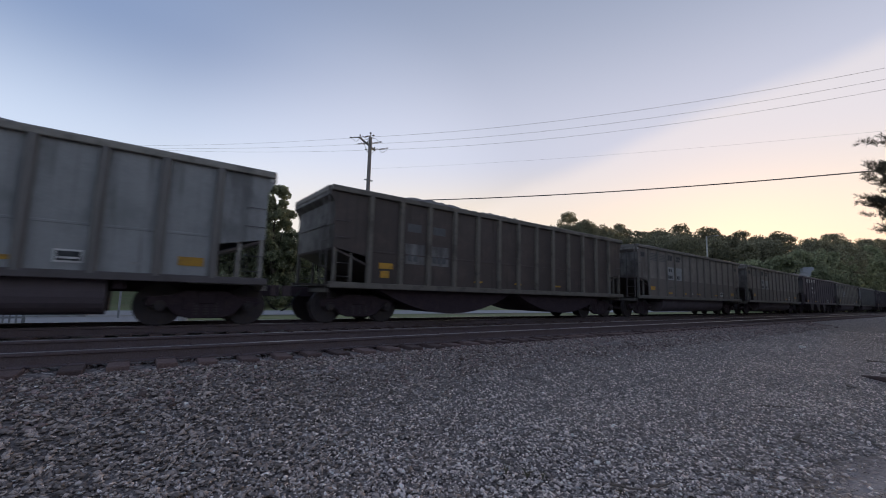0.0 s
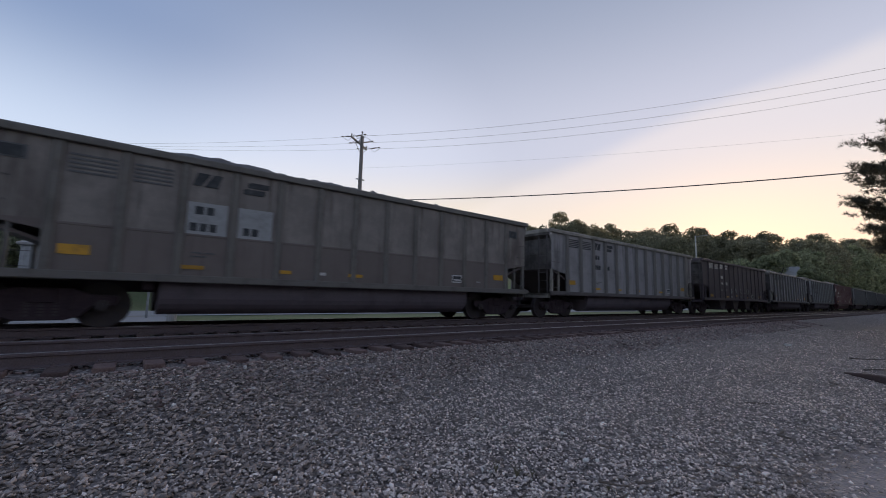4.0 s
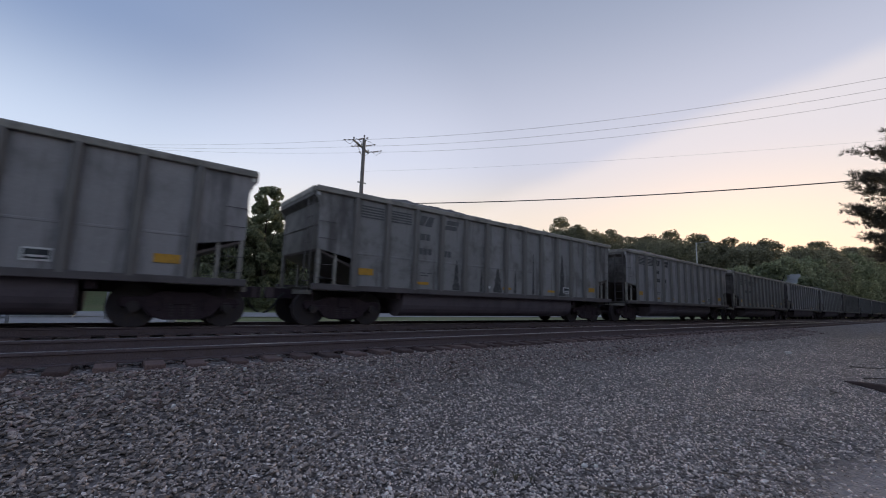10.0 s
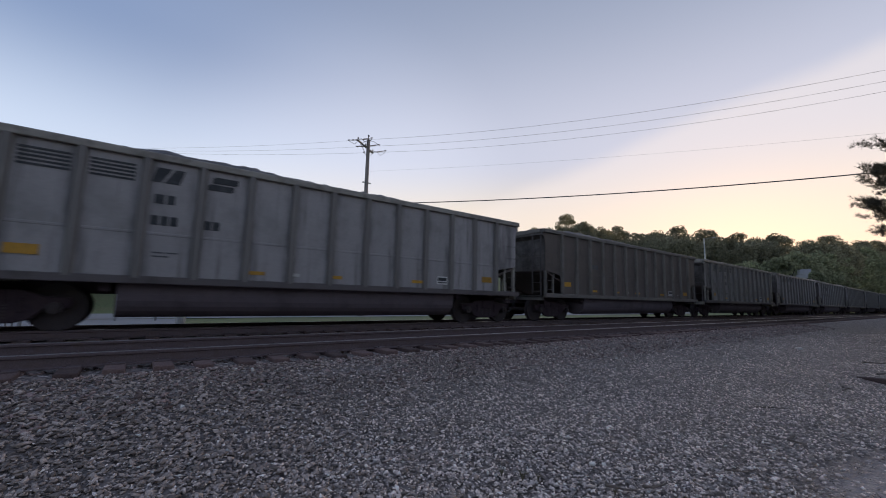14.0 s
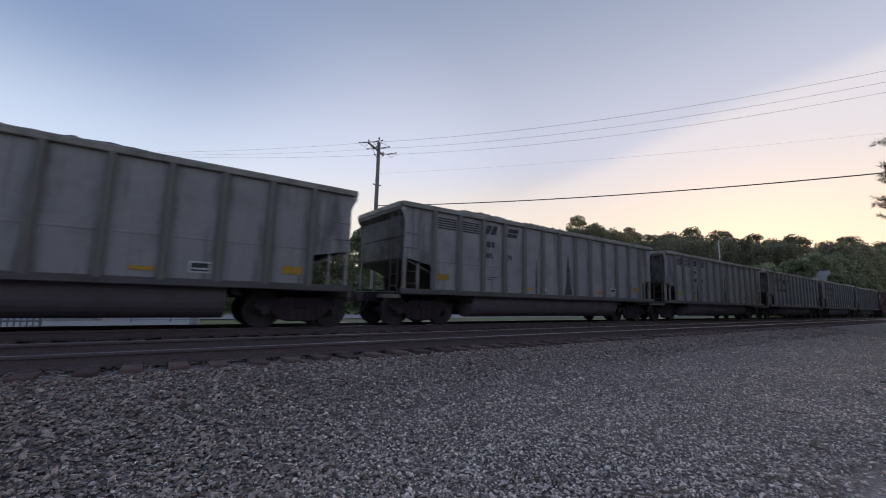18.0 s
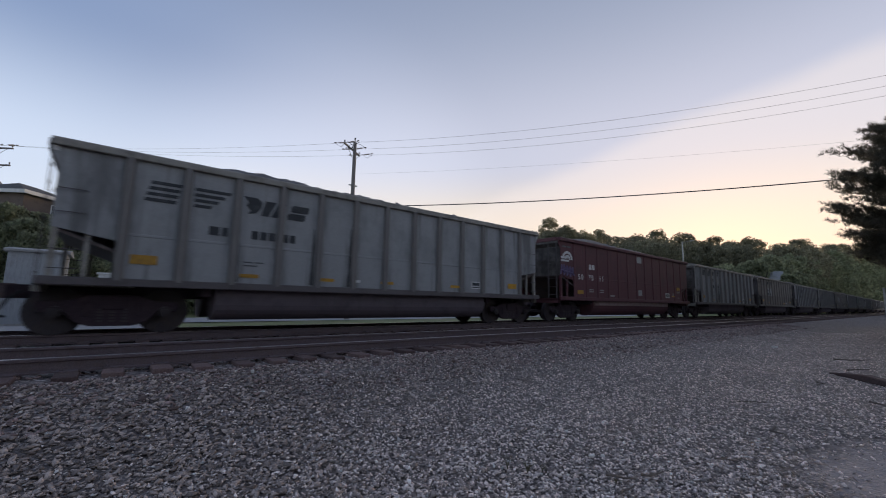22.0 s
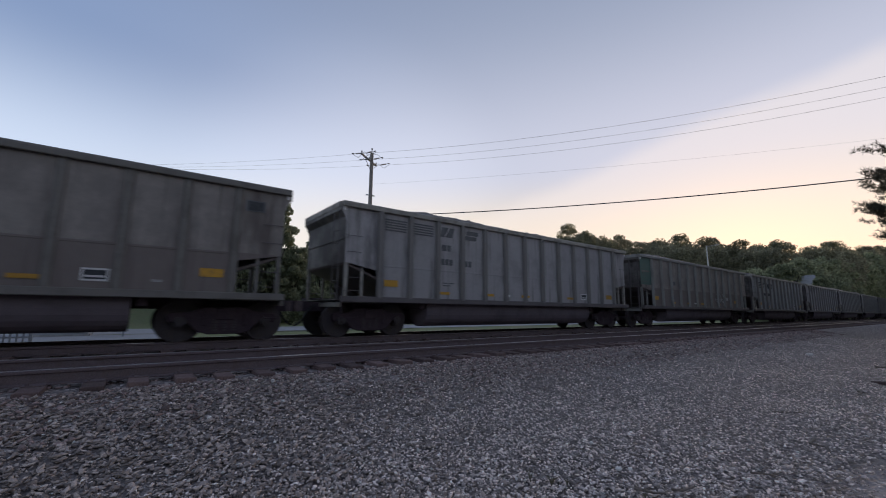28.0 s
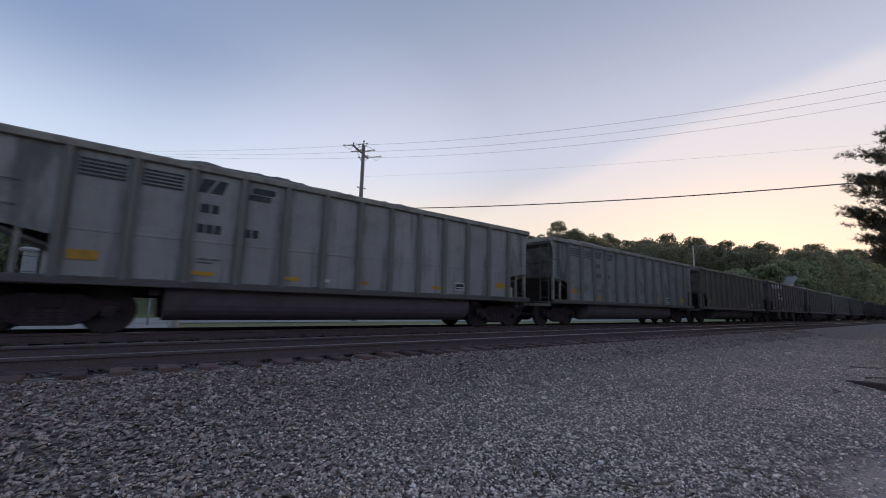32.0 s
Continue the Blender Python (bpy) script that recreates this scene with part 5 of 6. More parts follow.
def build_bank_shrubs():
    """Low pale green shrubs on the bank below the houses."""
    rng = np.random.RandomState(52)
    cs, rs = [], []
    for k in range(70):
        x, y = rng.uniform(-9, 6), rng.uniform(47, 57)
        cs.append((x, y, float(lie(x, y)) + rng.uniform(0.2, 1.7)))
        rs.append(rng.uniform(0.6, 1.2))
    v, f = leaf_cloud(cs, rs, 26000, 0.15, rng)
    tagged(new("bank_shrubs", raw_mesh("bank_shrubs", v, f, LEAF_NEAR)), "low grey-green shrubs on the grassy bank below the houses", "bushes", kind="stuff")


build_bank_shrubs()

# crowns that stand out on the ridge: bearing and height over the horizon in degrees
RIDGE = ((47, 9.2), (50.5, 10.0), (54.6, 11.8), (56.6, 10.7), (60.9, 9.9), (63.6, 8.9), (65.5, 9.0), (68.0, 9.5), (70.7, 9.0), (73.8, 8.3), (77.5, 7.95), (81.4, 7.4), (84.6, 6.6), (86.4, 6.2))


def build_woods():
    """The far wooded hillside as one mass of trunks and leaves: a ridge of single crowns, a fill below it, and a lighter front row."""
    rng = np.random.RandomState(21)
    for name, leaf, rows in (("far_woods", LEAF_FAR, 0), ("near_woods", LEAF_NEAR, 1)):
        V, F, T = [], [], Geo()
        n = 0
        count = len(RIDGE) + 105 if rows == 0 else 46
        for k in range(count):
            if rows == 0 and k < len(RIDGE):
                az, target = radians(RIDGE[k][0]), RIDGE[k][1]
                D = rng.uniform(140, 165)
                h, r = rng.uniform(14, 17), rng.uniform(4.8, 6.2)
            elif rows == 0:
                az = radians(rng.uniform(40, 86.5))
                D = rng.uniform(135, 190)
                h, r = rng.uniform(13, 18), rng.uniform(4.5, 7.0)
                target = np.interp(math.degrees(az), [40, 48, 54, 57, 62, 69, 79, 88, 93], [8.6, 9.0, 9.9, 9.6, 8.7, 7.9, 6.8, 6.1, 6.1]) * (1.05 - 0.12 * rng.rand())
            else:
                az = radians(rng.uniform(72, 87.6) if k < 26 else rng.uniform(83.5, 87.8))
                D = rng.uniform(85, 115)
                r = rng.uniform(3.5, 5.5)
                target = np.interp(math.degrees(az), [72, 78, 84, 86, 89], [4.3, 5.6, 5.9, 5.4, 4.6]) * rng.uniform(0.8, 1.02)
            D = max(D, (24 if rows == 0 else 18.5 + r * 0.7) / math.cos(az))
            if rows:
                r *= max(1.0, D / 150)
                h = 0.8 + D * math.tan(radians(target)) - float(lie(D * math.sin(az), D * math.cos(az)))
            x, y = D * math.sin(az), D * math.cos(az)
            z = 0.8 + D * math.tan(radians(target)) - h
            single = rows == 0 and k < len(RIDGE)
            cs, rs = crown_of(h, r, rng, 110 if single else 60, 0.06 if rows else 0.25, 0.6 if single else 0.8, 0.97)
            v, f = leaf_cloud(cs, rs, 10500 if single else 4200 if rows == 0 else 3600, 0.19 if single else 0.3 if rows == 0 else 0.33 * max(1.0, D / 150), rng)
            V.append(v + np.array([x, y, z]))
            F.append(f + n)
            n += len(v)
            T.tube([(x, y, min(z, float(lie(x, y))) - 1), (x, y, z + h * 0.75)], 0.3, 6, 0.08)
            for c in cs[:6]:
                T.tube([(x, y, z + h * 0.3), (x + c[0], y + c[1], z + c[2])], 0.12, 4, 0.04)
        ob = thing(name, pose(0, 0, 0), "wooded hillside of dense broad-leaved trees at dusk", "woods", kind="stuff")
        part("trunks", T, BARK, ob)
        part("foliage", raw_mesh("foliage", np.concatenate(V), np.concatenate(F), leaf), None, ob)


build_woods()


def build_pine(x, y, h, reach, seed, low=3.2, dense=1.0, fine=16):
    """A white pine with whorls of upswept branches and tufts of needles."""
    rng = np.random.RandomState(seed)
    z0 = float(lie(x, y))
    tree = thing("pine_tree", pose(x, y, z0), "tall dark pine tree with ragged upswept branches", "tree", "pine trees")
    g = Geo().tube([(0, 0, -0.3), (0.05, 0.05, h * 0.5), (0, 0, h)], 0.27, 10, 0.03)
    part("trunk", g, BARK, tree)
    tufts = []
    b = Geo()
    z = low
    while z < h - 0.3:
        u = (z - low) / (h - low)
        for k in range(13):
            a = rng.uniform(0, 2 * math.pi)
            ln = reach * (1 - u ** 6) * (0.82 + 0.18 * min(1.0, u / 0.3)) * rng.uniform(0.66, 1.06) + 0.3
            tip = np.array([math.cos(a) * ln, math.sin(a) * ln, z + ln * rng.uniform(0.02, 0.42)])
            m = np.array([math.cos(a) * ln * 0.55, math.sin(a) * ln * 0.55, z - 0.04 * ln])
            b.tube([(0, 0, z), tuple(m), tuple(tip)], 0.045, 5, 0.012)
            arms = [(np.array([0, 0, z]), m, tip, 1.0)]
            for q in (0.5, 0.62, 0.74, 0.86):
                base = np.array([0, 0, z]) * (1 - q) ** 2 + m * 2 * q * (1 - q) + tip * q * q
                turn = a + rng.choice([-1, 1]) * rng.uniform(0.5, 0.95)
                reach_out = ln * rng.uniform(0.2, 0.34)
                end = base + np.array([math.cos(turn) * reach_out, math.sin(turn) * reach_out, reach_out * rng.uniform(0.15, 0.5)])
                arms.append((base, (base + end) / 2, end, 0.4))
            for p0, p1, p2, share in arms:
                for j in range(int((7 * ln + 3) * dense * share)):
                    t = rng.uniform(0.06 if share == 1.0 else 0.0, 1.0)
                    p = p0 * (1 - t) ** 2 + p1 * 2 * t * (1 - t) + p2 * t * t
                    tufts.append(p + rng.randn(3) * np.array([0.08, 0.08, 0.07]))
        z += rng.uniform(0.26, 0.46)
    tagged(part("branches", b, BARK, tree), kind="stuff")
    tufts = np.array(tufts)
    k = fine
    n = len(tufts) * k
    base = np.repeat(tufts, k, 0)
    out = base * np.array([1, 1, 0])
    out /= np.linalg.norm(out, axis=1, keepdims=True) + 1e-6
    d = 0.7 * rng.randn(n, 3) + out * 0.7 + np.array([0, 0, 0.8])
    d /= np.linalg.norm(d, axis=1, keepdims=True)
    s = np.cross(d, rng.randn(n, 3))
    s /= np.linalg.norm(s, axis=1, keepdims=True)
    ln = rng.uniform(0.14, 0.27, (n, 1))
    s *= 0.62
    v = np.stack([base - s * 0.016, base + s * 0.016, base + d * ln], 1).reshape(-1, 3)
    part("needles", raw_mesh("needles", v, np.arange(n * 3).reshape(-1, 3), NEEDLE), None, tree)


build_pine(30.2, -1.7, 10.9, 4.45, 8, low=2.7, dense=3.6, fine=9)
# extra pines hidden behind the first, added to shade the far cars
for k, (x, y) in enumerate(((36, -4.2), (42, -5.0), (50, -6.0))):
    build_pine(x, y, 14 + k % 3, 4.6, 20 + k, low=1.5, dense=0.6, fine=6)


def build_thicket():
    """Brush and small trees on the near side of the line, from the fence on."""
    rng = np.random.RandomState(77)
    V, F, T, n = [], [], Geo(), 0
    for k in range(80):
        far = k % 2
        x = rng.uniform(62, 190) if far else rng.uniform(35, 62)
        r = rng.uniform(2.6, 4.4) if far else rng.uniform(1.4, 2.4)
        y = 0.042 * x - 1.35 * r - 10 * rng.rand() ** 1.5
        # the far ones, mostly out of view, are made tall to shade distant cars
        h = rng.uniform(8, 14) if far else rng.uniform(2.6, 5.0)
        cs, rs = crown_of(h, r, rng, 22, 0.05, 1.2)
        v, f = leaf_cloud(cs, rs, 2000, 0.3 if far else 0.14, rng)
        V.append(v + np.array([x, y, float(lie(x, y))]))
        F.append(f + n)
        n += len(v)
        T.tube([(x, y, float(lie(x, y)) - 0.3), (x, y, float(lie(x, y)) + h * 0.7)], 0.12, 6, 0.03)
    ob = thing("thicket", pose(0, 0, 0), "green thicket of brush and small trees beside the line", "bushes", kind="stuff")
    part("stems", T, BARK, ob)
    part("foliage", raw_mesh("foliage", np.concatenate(V), np.concatenate(F), LEAF_NEAR), None, ob)


build_thicket()


def build_shade_belt():
    """A belt of trees added out of view behind the yard, to dim the train's side."""
    rng = np.random.RandomState(33)
    V, F, T, n = [], [], Geo(), 0
    for k in range(34):
        x, y = -45 + 5.6 * k + rng.uniform(-1.5, 1.5), -25 - rng.uniform(0, 5)
        h, r = rng.uniform(9, 13), rng.uniform(3.5, 5)
        cs, rs = crown_of(h, r, rng, 20, 0.12, 1.2)
        v, f = leaf_cloud(cs, rs, 900, 0.55, rng)
        V.append(v + np.array([x, y, -0.7]))
        F.append(f + n)
        n += len(v)
        T.tube([(x, y, -1), (x, y, h * 0.7)], 0.25, 6, 0.06)
    ob = thing("tree_belt", pose(0, 0, 0), "unseen belt of broad-leaved trees added behind the yard to dim the train", "woods", kind="stuff")
    part("trunks", T, BARK, ob)
    part("foliage", raw_mesh("foliage", np.concatenate(V), np.concatenate(F), LEAF_A), None, ob)


build_shade_belt()


# ---- houses and yard things beyond the line ----
SIDING_BLUE = material("pale_blue_siding", (0.40, 0.60, 0.68), 0.7, spots=(0.35, 0.54, 0.62), spot_scale=1.0, grain=20)
ROOF_GREY = material("grey_shingles", (0.19, 0.185, 0.18), 0.9, spots=(0.14, 0.135, 0.13), spot_scale=2, grain=15, grain_amt=0.3)
SIDING_WHITE = material("white_siding", (0.66, 0.66, 0.64), 0.7, spots=(0.5, 0.5, 0.48), spot_scale=1.0, grain=20)
ROOF_DARK = material("dark_shingles", (0.07, 0.068, 0.07), 0.9, spots=(0.1, 0.095, 0.09), spot_scale=2, grain=15, grain_amt=0.3)
ROOF_PALE = material("pale_metal_roof", (0.27, 0.27, 0.265), 0.7, spots=(0.2, 0.195, 0.19), spot_scale=1.5)
WINDOW_GLASS = material("window_glass", (0.03, 0.035, 0.04), 0.08)
SHED_GREY = material("grey_metal_sheet", (0.33, 0.345, 0.36), 0.55, 0.2, spots=(0.24, 0.245, 0.25), spot_scale=1.5)
WHITE_METAL = material("white_enamel", (0.68, 0.68, 0.66), 0.45, spots=(0.5, 0.49, 0.47), spot_scale=3)
CONCRETE = material("concrete", (0.36, 0.35, 0.33), 0.9, spots=(0.25, 0.24, 0.23), spot_scale=3, grain=50, grain_amt=0.2)


def build_house(name, x, y, z, w, d, wall_h, roof_h, turn, wall, roof, label, over=0.4, rows=2, cols=4, hip=False):
    house = thing(name, pose(x, y, z, 0, 0, turn), label, "house")
    drop = wall_h - over * roof_h / (d / 2)
    shell = Geo().box(-w / 2, w / 2, 0, d, -3, wall_h)
    if hip:
        part("wall_shell", shell, wall, house)
        x0, x1, y0, y1 = -w / 2 - over, w / 2 + over, -over, d + over
        eave, ridge = drop + 0.1, wall_h + roof_h + 0.1
        mid_y, r0, r1 = d / 2, x0 + (d / 2 + over) * 0.8, x1 - (d / 2 + over) * 0.8
        corners = [(x0, y0, eave), (x1, y0, eave), (x1, y1, eave), (x0, y1, eave), (r0, mid_y, ridge), (r1, mid_y, ridge)]
        part("roof_hip", Geo().add(corners, [(0, 1, 5, 4), (1, 2, 5), (2, 3, 4, 5), (3, 0, 4), (3, 2, 1, 0)]), roof, house, "dark hipped shingle roof")
        for a, b, c, e in ((x0, x1, y0 - 0.06, y0), (x0, x1, y1, y1 + 0.06), (x0 - 0.06, x0, y0 - 0.06, y1 + 0.06), (x1, x1 + 0.06, y0 - 0.06, y1 + 0.06)):
            part("fascia", Geo().box(a, b, c, e, eave - 0.32, eave + 0.06), SIDING_WHITE, house, "white fascia board")
    else:
        part("wall_shell", shell.prism([(0.0, wall_h), (d, wall_h), (d / 2, wall_h + roof_h)], "x", -w / 2, w / 2), wall, house)
        for k in (0, 1):
            y0, y1 = (-over, d / 2) if k == 0 else (d + over, d / 2)
            part("roof_slope", Geo().prism([(y0, drop + 0.03), (y1, wall_h + roof_h + 0.03), (y1, wall_h + roof_h + 0.2), (y0, drop + 0.2)], "x", -w / 2 - over, w / 2 + over), roof, house, "shingle roof slope")
        part("fascia", Geo().box(-w / 2 - over, w / 2 + over, -over - 0.06, -over, drop - 0.12, drop + 0.16), SIDING_WHITE, house, "white fascia board")
    for r in range(rows):
        for c in range(cols):
            cx = -w / 2 + w * (c + 0.5) / cols
            cz = wall_h - 1.5 - 2.7 * r
            win = part("window", Geo().box(cx - 0.5, cx + 0.5, -0.07, 0.0, cz - 0.65, cz + 0.65), SIDING_WHITE, house, "white window frame")
            for q in (-1, 1):
                part("pane", Geo().box(cx - 0.42, cx + 0.42, -0.085, -0.066, cz + (0.03 if q > 0 else -0.58), cz + (0.58 if q > 0 else -0.03)), WINDOW_GLASS, win)
    if rows > 1:
        part("chimney", Geo().box(w * 0.3 - 0.4, w * 0.3 + 0.4, d * 0.5 - 0.4, d * 0.5 + 0.4, wall_h, wall_h + roof_h + 0.9), CONCRETE, house)
    return house


build_house("house", 2.0, 60.9, 5.2, 9.0, 8, 5.75, 1.6, -44, SIDING_BLUE, ROOF_GREY, "pale blue sided house with a grey roof on the hillside", rows=1, cols=3)
SIDING_BROWN = material("brown_siding", (0.13, 0.10, 0.085), 0.8, spots=(0.09, 0.07, 0.06), spot_scale=1.0, grain=20)
build_house("house", -5.5, 60.8, 5.2, 7.0, 6.5, 6.1, 1.3, 52, SIDING_BROWN, ROOF_DARK, "dark brown house with white eaves on the hillside", rows=1, cols=1, hip=True)
build_house("house", -11.05, 75, 8.5, 6.0, 4.5, 5.0, 2.8, 90, SIDING_WHITE, ROOF_PALE, "white house with a pale gabled roof high on the hillside", cols=2)
build_house("house", 98, 19.4, 2.9, 3.2, 5, 3.4, 1.5, -80, SIDING_WHITE, ROOF_PALE, "low house with a pale roof among the trees", rows=1)

build_tree(89.0, 18.3, 6.4, 1.7, LEAF_NEAR, 31, 5000, 0.24)
build_tree(86.5, 20.6, 7.0, 2.2, LEAF_NEAR, 32, 5000, 0.24)
build_tree(96.0, 16.4, 7.6, 1.9, LEAF_NEAR, 33, 5000, 0.24)


def build_shed():
    shed = thing("equipment_shed", pose(-2.85, 26.6, float(lie(-2.85, 26.6))), "light grey ribbed metal equipment shed beside the yard", "shed")
    w, d, h = 1.95, 2.4, 3.4
    part("shell", Geo().box(-w / 2, w / 2, 0, d, 0.12, h), SHED_GREY, shed)
    part("plinth", Geo().box(-w / 2 - 0.1, w / 2 + 0.1, -0.1, d + 0.1, 0, 0.12), CONCRETE, shed)
    part("roof_cap", Geo().prism([(-0.15, h), (d + 0.15, h), (d + 0.15, h + 0.1), (d / 2, h + 0.28), (-0.15, h + 0.1)], "x", -w / 2 - 0.15, w / 2 + 0.15), ROOF_PALE, shed, "pale metal roof cap")
    rib = Geo().box(-0.03, 0.03, -0.035, 0.0, 0.14, h - 0.02).mesh("wall_rib", SHED_GREY)
    for k in range(10):
        part("wall_rib", rib, None, shed, at=(-w / 2 + 0.1 + k * (w - 0.2) / 9, 0, 0))
    door = part("door", Geo().box(0.0, 0.88, -0.06, -0.036, 0.2, 2.2), SHED_GREY, shed)
    part("handle", Geo().box(0.08, 0.12, -0.11, -0.06, 1.1, 1.3), DARK_STEEL, door)


build_shed()


def build_cabinet():
    cab = thing("equipment_cabinet", pose(0.05, 25.0, float(lie(0, 25)) + 0.06), "white metal equipment cabinet with dark louvres on a steel stand", "cabinet")
    part("case", Geo().box(-0.62, 1.1, -0.3, 0.3, 1.45, 2.4), WHITE_METAL, cab, bevel=0.02)
    part("lid", Geo().box(-0.7, 1.18, -0.38, 0.38, 2.4, 2.47), WHITE_METAL, cab, "white overhanging lid")
    for k in range(5):
        part("louvre", Geo().box(0.06, 0.5, -0.325, -0.3, 1.75 + 0.08 * k, 1.79 + 0.08 * k), DARK_STEEL, cab, "dark louvre slat")
    for sx in (-0.55, 1.03):
        for sy in (-0.25, 0.25):
            part("leg", Geo().box(sx - 0.04, sx + 0.04, sy - 0.04, sy + 0.04, 0, 1.45), GALV, cab)


build_cabinet()

bollard = thing("bollard", pose(1.9, 22.0, float(lie(1.9, 22))), "pale round concrete bollard with a dark band", "bollard")
part("post", Geo().cyl((0, 0, 0), "z", 0.2, 0, 1.0, 16).cyl((0, 0, 0), "z", 0.14, 1.0, 1.06, 16, 0.05), CONCRETE, bollard)
part("band", Geo().cyl((0, 0, 0), "z", 0.205, 0.8, 0.9, 16), DARK_STEEL, bollard)


def build_slat_fence():
    fence = thing("slat_fence", pose(-4.6, 20.5, float(lie(-4.6, 20.5)) + 0.03), "low pale slatted metal barrier on the yard", "fence")
    for z in (0.3, 1.0):
        part("rail", Geo().box(-1.2, 1.6, -0.03, 0.03, z, z + 0.06), GALV, fence)
    slat = Geo().box(-0.025, 0.025, -0.05, -0.03, 0.15, 1.12).mesh("slat", GALV)
    for k in range(18):
        part("slat", slat, None, fence, at=(-1.15 + 0.16 * k, 0, 0))
    for x in (-1.2, 1.6):
        part("post", Geo().box(x - 0.04, x + 0.04, -0.04, 0.04, 0, 1.15), GALV, fence)


build_slat_fence()


# ---- near side, far along: chain-link fence, timber, lamp ----
def build_chain_fence():
    fence = thing("chain_link_fence", pose(30.0, 1.45, float(lie(30, 1.4))), "grey chain-link fence with steel posts at the edge of the gravel", "fence")
    run = Vector((0.35, -1.0, 0)).normalized()
    post = Geo().cyl((0, 0, 0), "z", 0.05, -0.2, 2.1, 10).cyl((0, 0, 0), "z", 0.06, 2.1, 2.16, 10).mesh("post", GALV)
    for k in range(5):
        part("post", post, None, fence, at=tuple(run * (2.4 * k)))
    for z in (0.95, 1.8):
        part("rail", Geo().tube([run * 0 + Vector((0, 0, z)), run * 9.6 + Vector((0, 0, z))], 0.025, 6), GALV, fence)
    for k in range(4):
        g = Geo()
        a = run * (2.4 * k)
        for j in range(-18, 24):
            for s in (-1, 1):
                u0, u1 = j * 0.1, j * 0.1 + s * 1.75
                lo, hi = 0.0, 1.75
                pts = []
                for t in np.linspace(0, 1, 9):
                    u = u0 + (u1 - u0) * t
                    if 0 <= u <= 2.4:
                        pts.append(a + run * u + Vector((0, 0, 0.05 + 1.75 * t)))
                if len(pts) > 1:
                    g.tube(pts, 0.004, 3)
        part("mesh_panel", g, GALV, fence, "woven wire mesh")


build_chain_fence()

timber = thing("timber", pose(12.45, 1.12, -0.71, 0, 0, -143), "dark weathered timber lying on the gravel", "timber")
part("beam", Geo().prism([(-0.82, 0.0), (0.84, 0.0), (0.86, 0.12), (0.2, 0.14), (-0.4, 0.085), (-0.84, 0.03)], "y", -0.1, 0.1), TIE_WOOD, timber, bevel=0.02)

lamp = thing("street_lamp", pose(113, 39.7, float(lie(113, 39.7))), "tall pale street lamp pole in front of the woods", "street lamp")
top = 0.8 + 120 * math.tan(radians(7.9)) - float(lie(113, 39.7))
part("pole_shaft", Geo().cyl((0, 0, 0), "z", 0.22, 0, top, 10, 0.14), GALV, lamp)
part("arm", Geo().tube([(0, 0, top - 0.3), (0.3, -1.2, top), (0.3, -2.0, top)], 0.07, 6), GALV, lamp)
part("lamp_head", Geo().box(0.1, 0.5, -2.6, -1.9, top - 0.1, top + 0.1), GALV, lamp)


# ---- litter on the gravel ----
DEAD_WOOD = material("dead_wood", (0.16, 0.13, 0.11), 0.9, spots=(0.07, 0.055, 0.046), spot_scale=9, grain=60, grain_amt=0.3)
STRAW = material("dry_stalk", (0.17, 0.15, 0.10), 0.9, spots=(0.09, 0.085, 0.05), spot_scale=6, grain=60, grain_amt=0.3)


def build_stick(x0, y0, x1, y1, r, seed, label="grey broken stick lying on the gravel"):
    rng = random.Random(seed)
    a, b = Vector((x0, y0, float(lie(x0, y0)) + r)), Vector((x1, y1, float(lie(x1, y1)) + r))
    stick = thing("stick", Matrix.Translation(a), label, "stick", "sticks on the gravel")
    side = Vector((-(b - a).y, (b - a).x, 0)) * 0.12
    pts = [(b - a) * u + side * rng.uniform(-1, 1) + Vector((0, 0, 0.012 + rng.uniform(0, 0.02))) for u in (0, 0.3, 0.6, 1)]
    part("stem", Geo().tube(pts, r, 6, r * 0.45), DEAD_WOOD, stick)
    part("twig", Geo().tube([pts[1], pts[1] + (b - a) * 0.25 + side * 1.6], r * 0.5, 5, r * 0.25), DEAD_WOOD, stick)


for k, s in enumerate(((3.52, 1.73, 3.78, 1.65, 0.011), (3.05, 1.71, 3.28, 1.68, 0.012), (6.26, 1.41, 5.87, 1.19, 0.013), (9.35, 0.76, 9.1, 0.48, 0.018), (13.9, 1.5, 14.75, 1.02, 0.02), (10.9, 1.62, 10.5, 1.5, 0.02),
                       (16.3, 1.9, 17.2, 1.3, 0.02), (7.6, 2.1, 7.9, 1.8, 0.012), (4.5, 1.5, 4.75, 1.3, 0.01), (3.3, 1.95, 3.42, 1.75, 0.012), (3.36, 1.98, 3.24, 1.8, 0.009))):
    build_stick(*s, k)


def build_weed(x, y, h, stalks, seed):
    rng = random.Random(seed)
    weed = thing("dry_weed", pose(x, y, float(lie(x, y)) - 0.01), "small dry weed growing in the gravel", "weed", "weeds in the gravel")
    for k in range(stalks):
        a, t = rng.uniform(0, 6.28), rng.uniform(0.25, 0.8)
        g = Geo().tube([(0, 0, 0), (math.cos(a) * h * t * 0.4, math.sin(a) * h * t * 0.4, h * 0.6), (math.cos(a) * h * t, math.sin(a) * h * t, h * rng.uniform(0.7, 1.0))], 0.0035, 4, 0.0012)
        part("stalk", g, STRAW, weed)


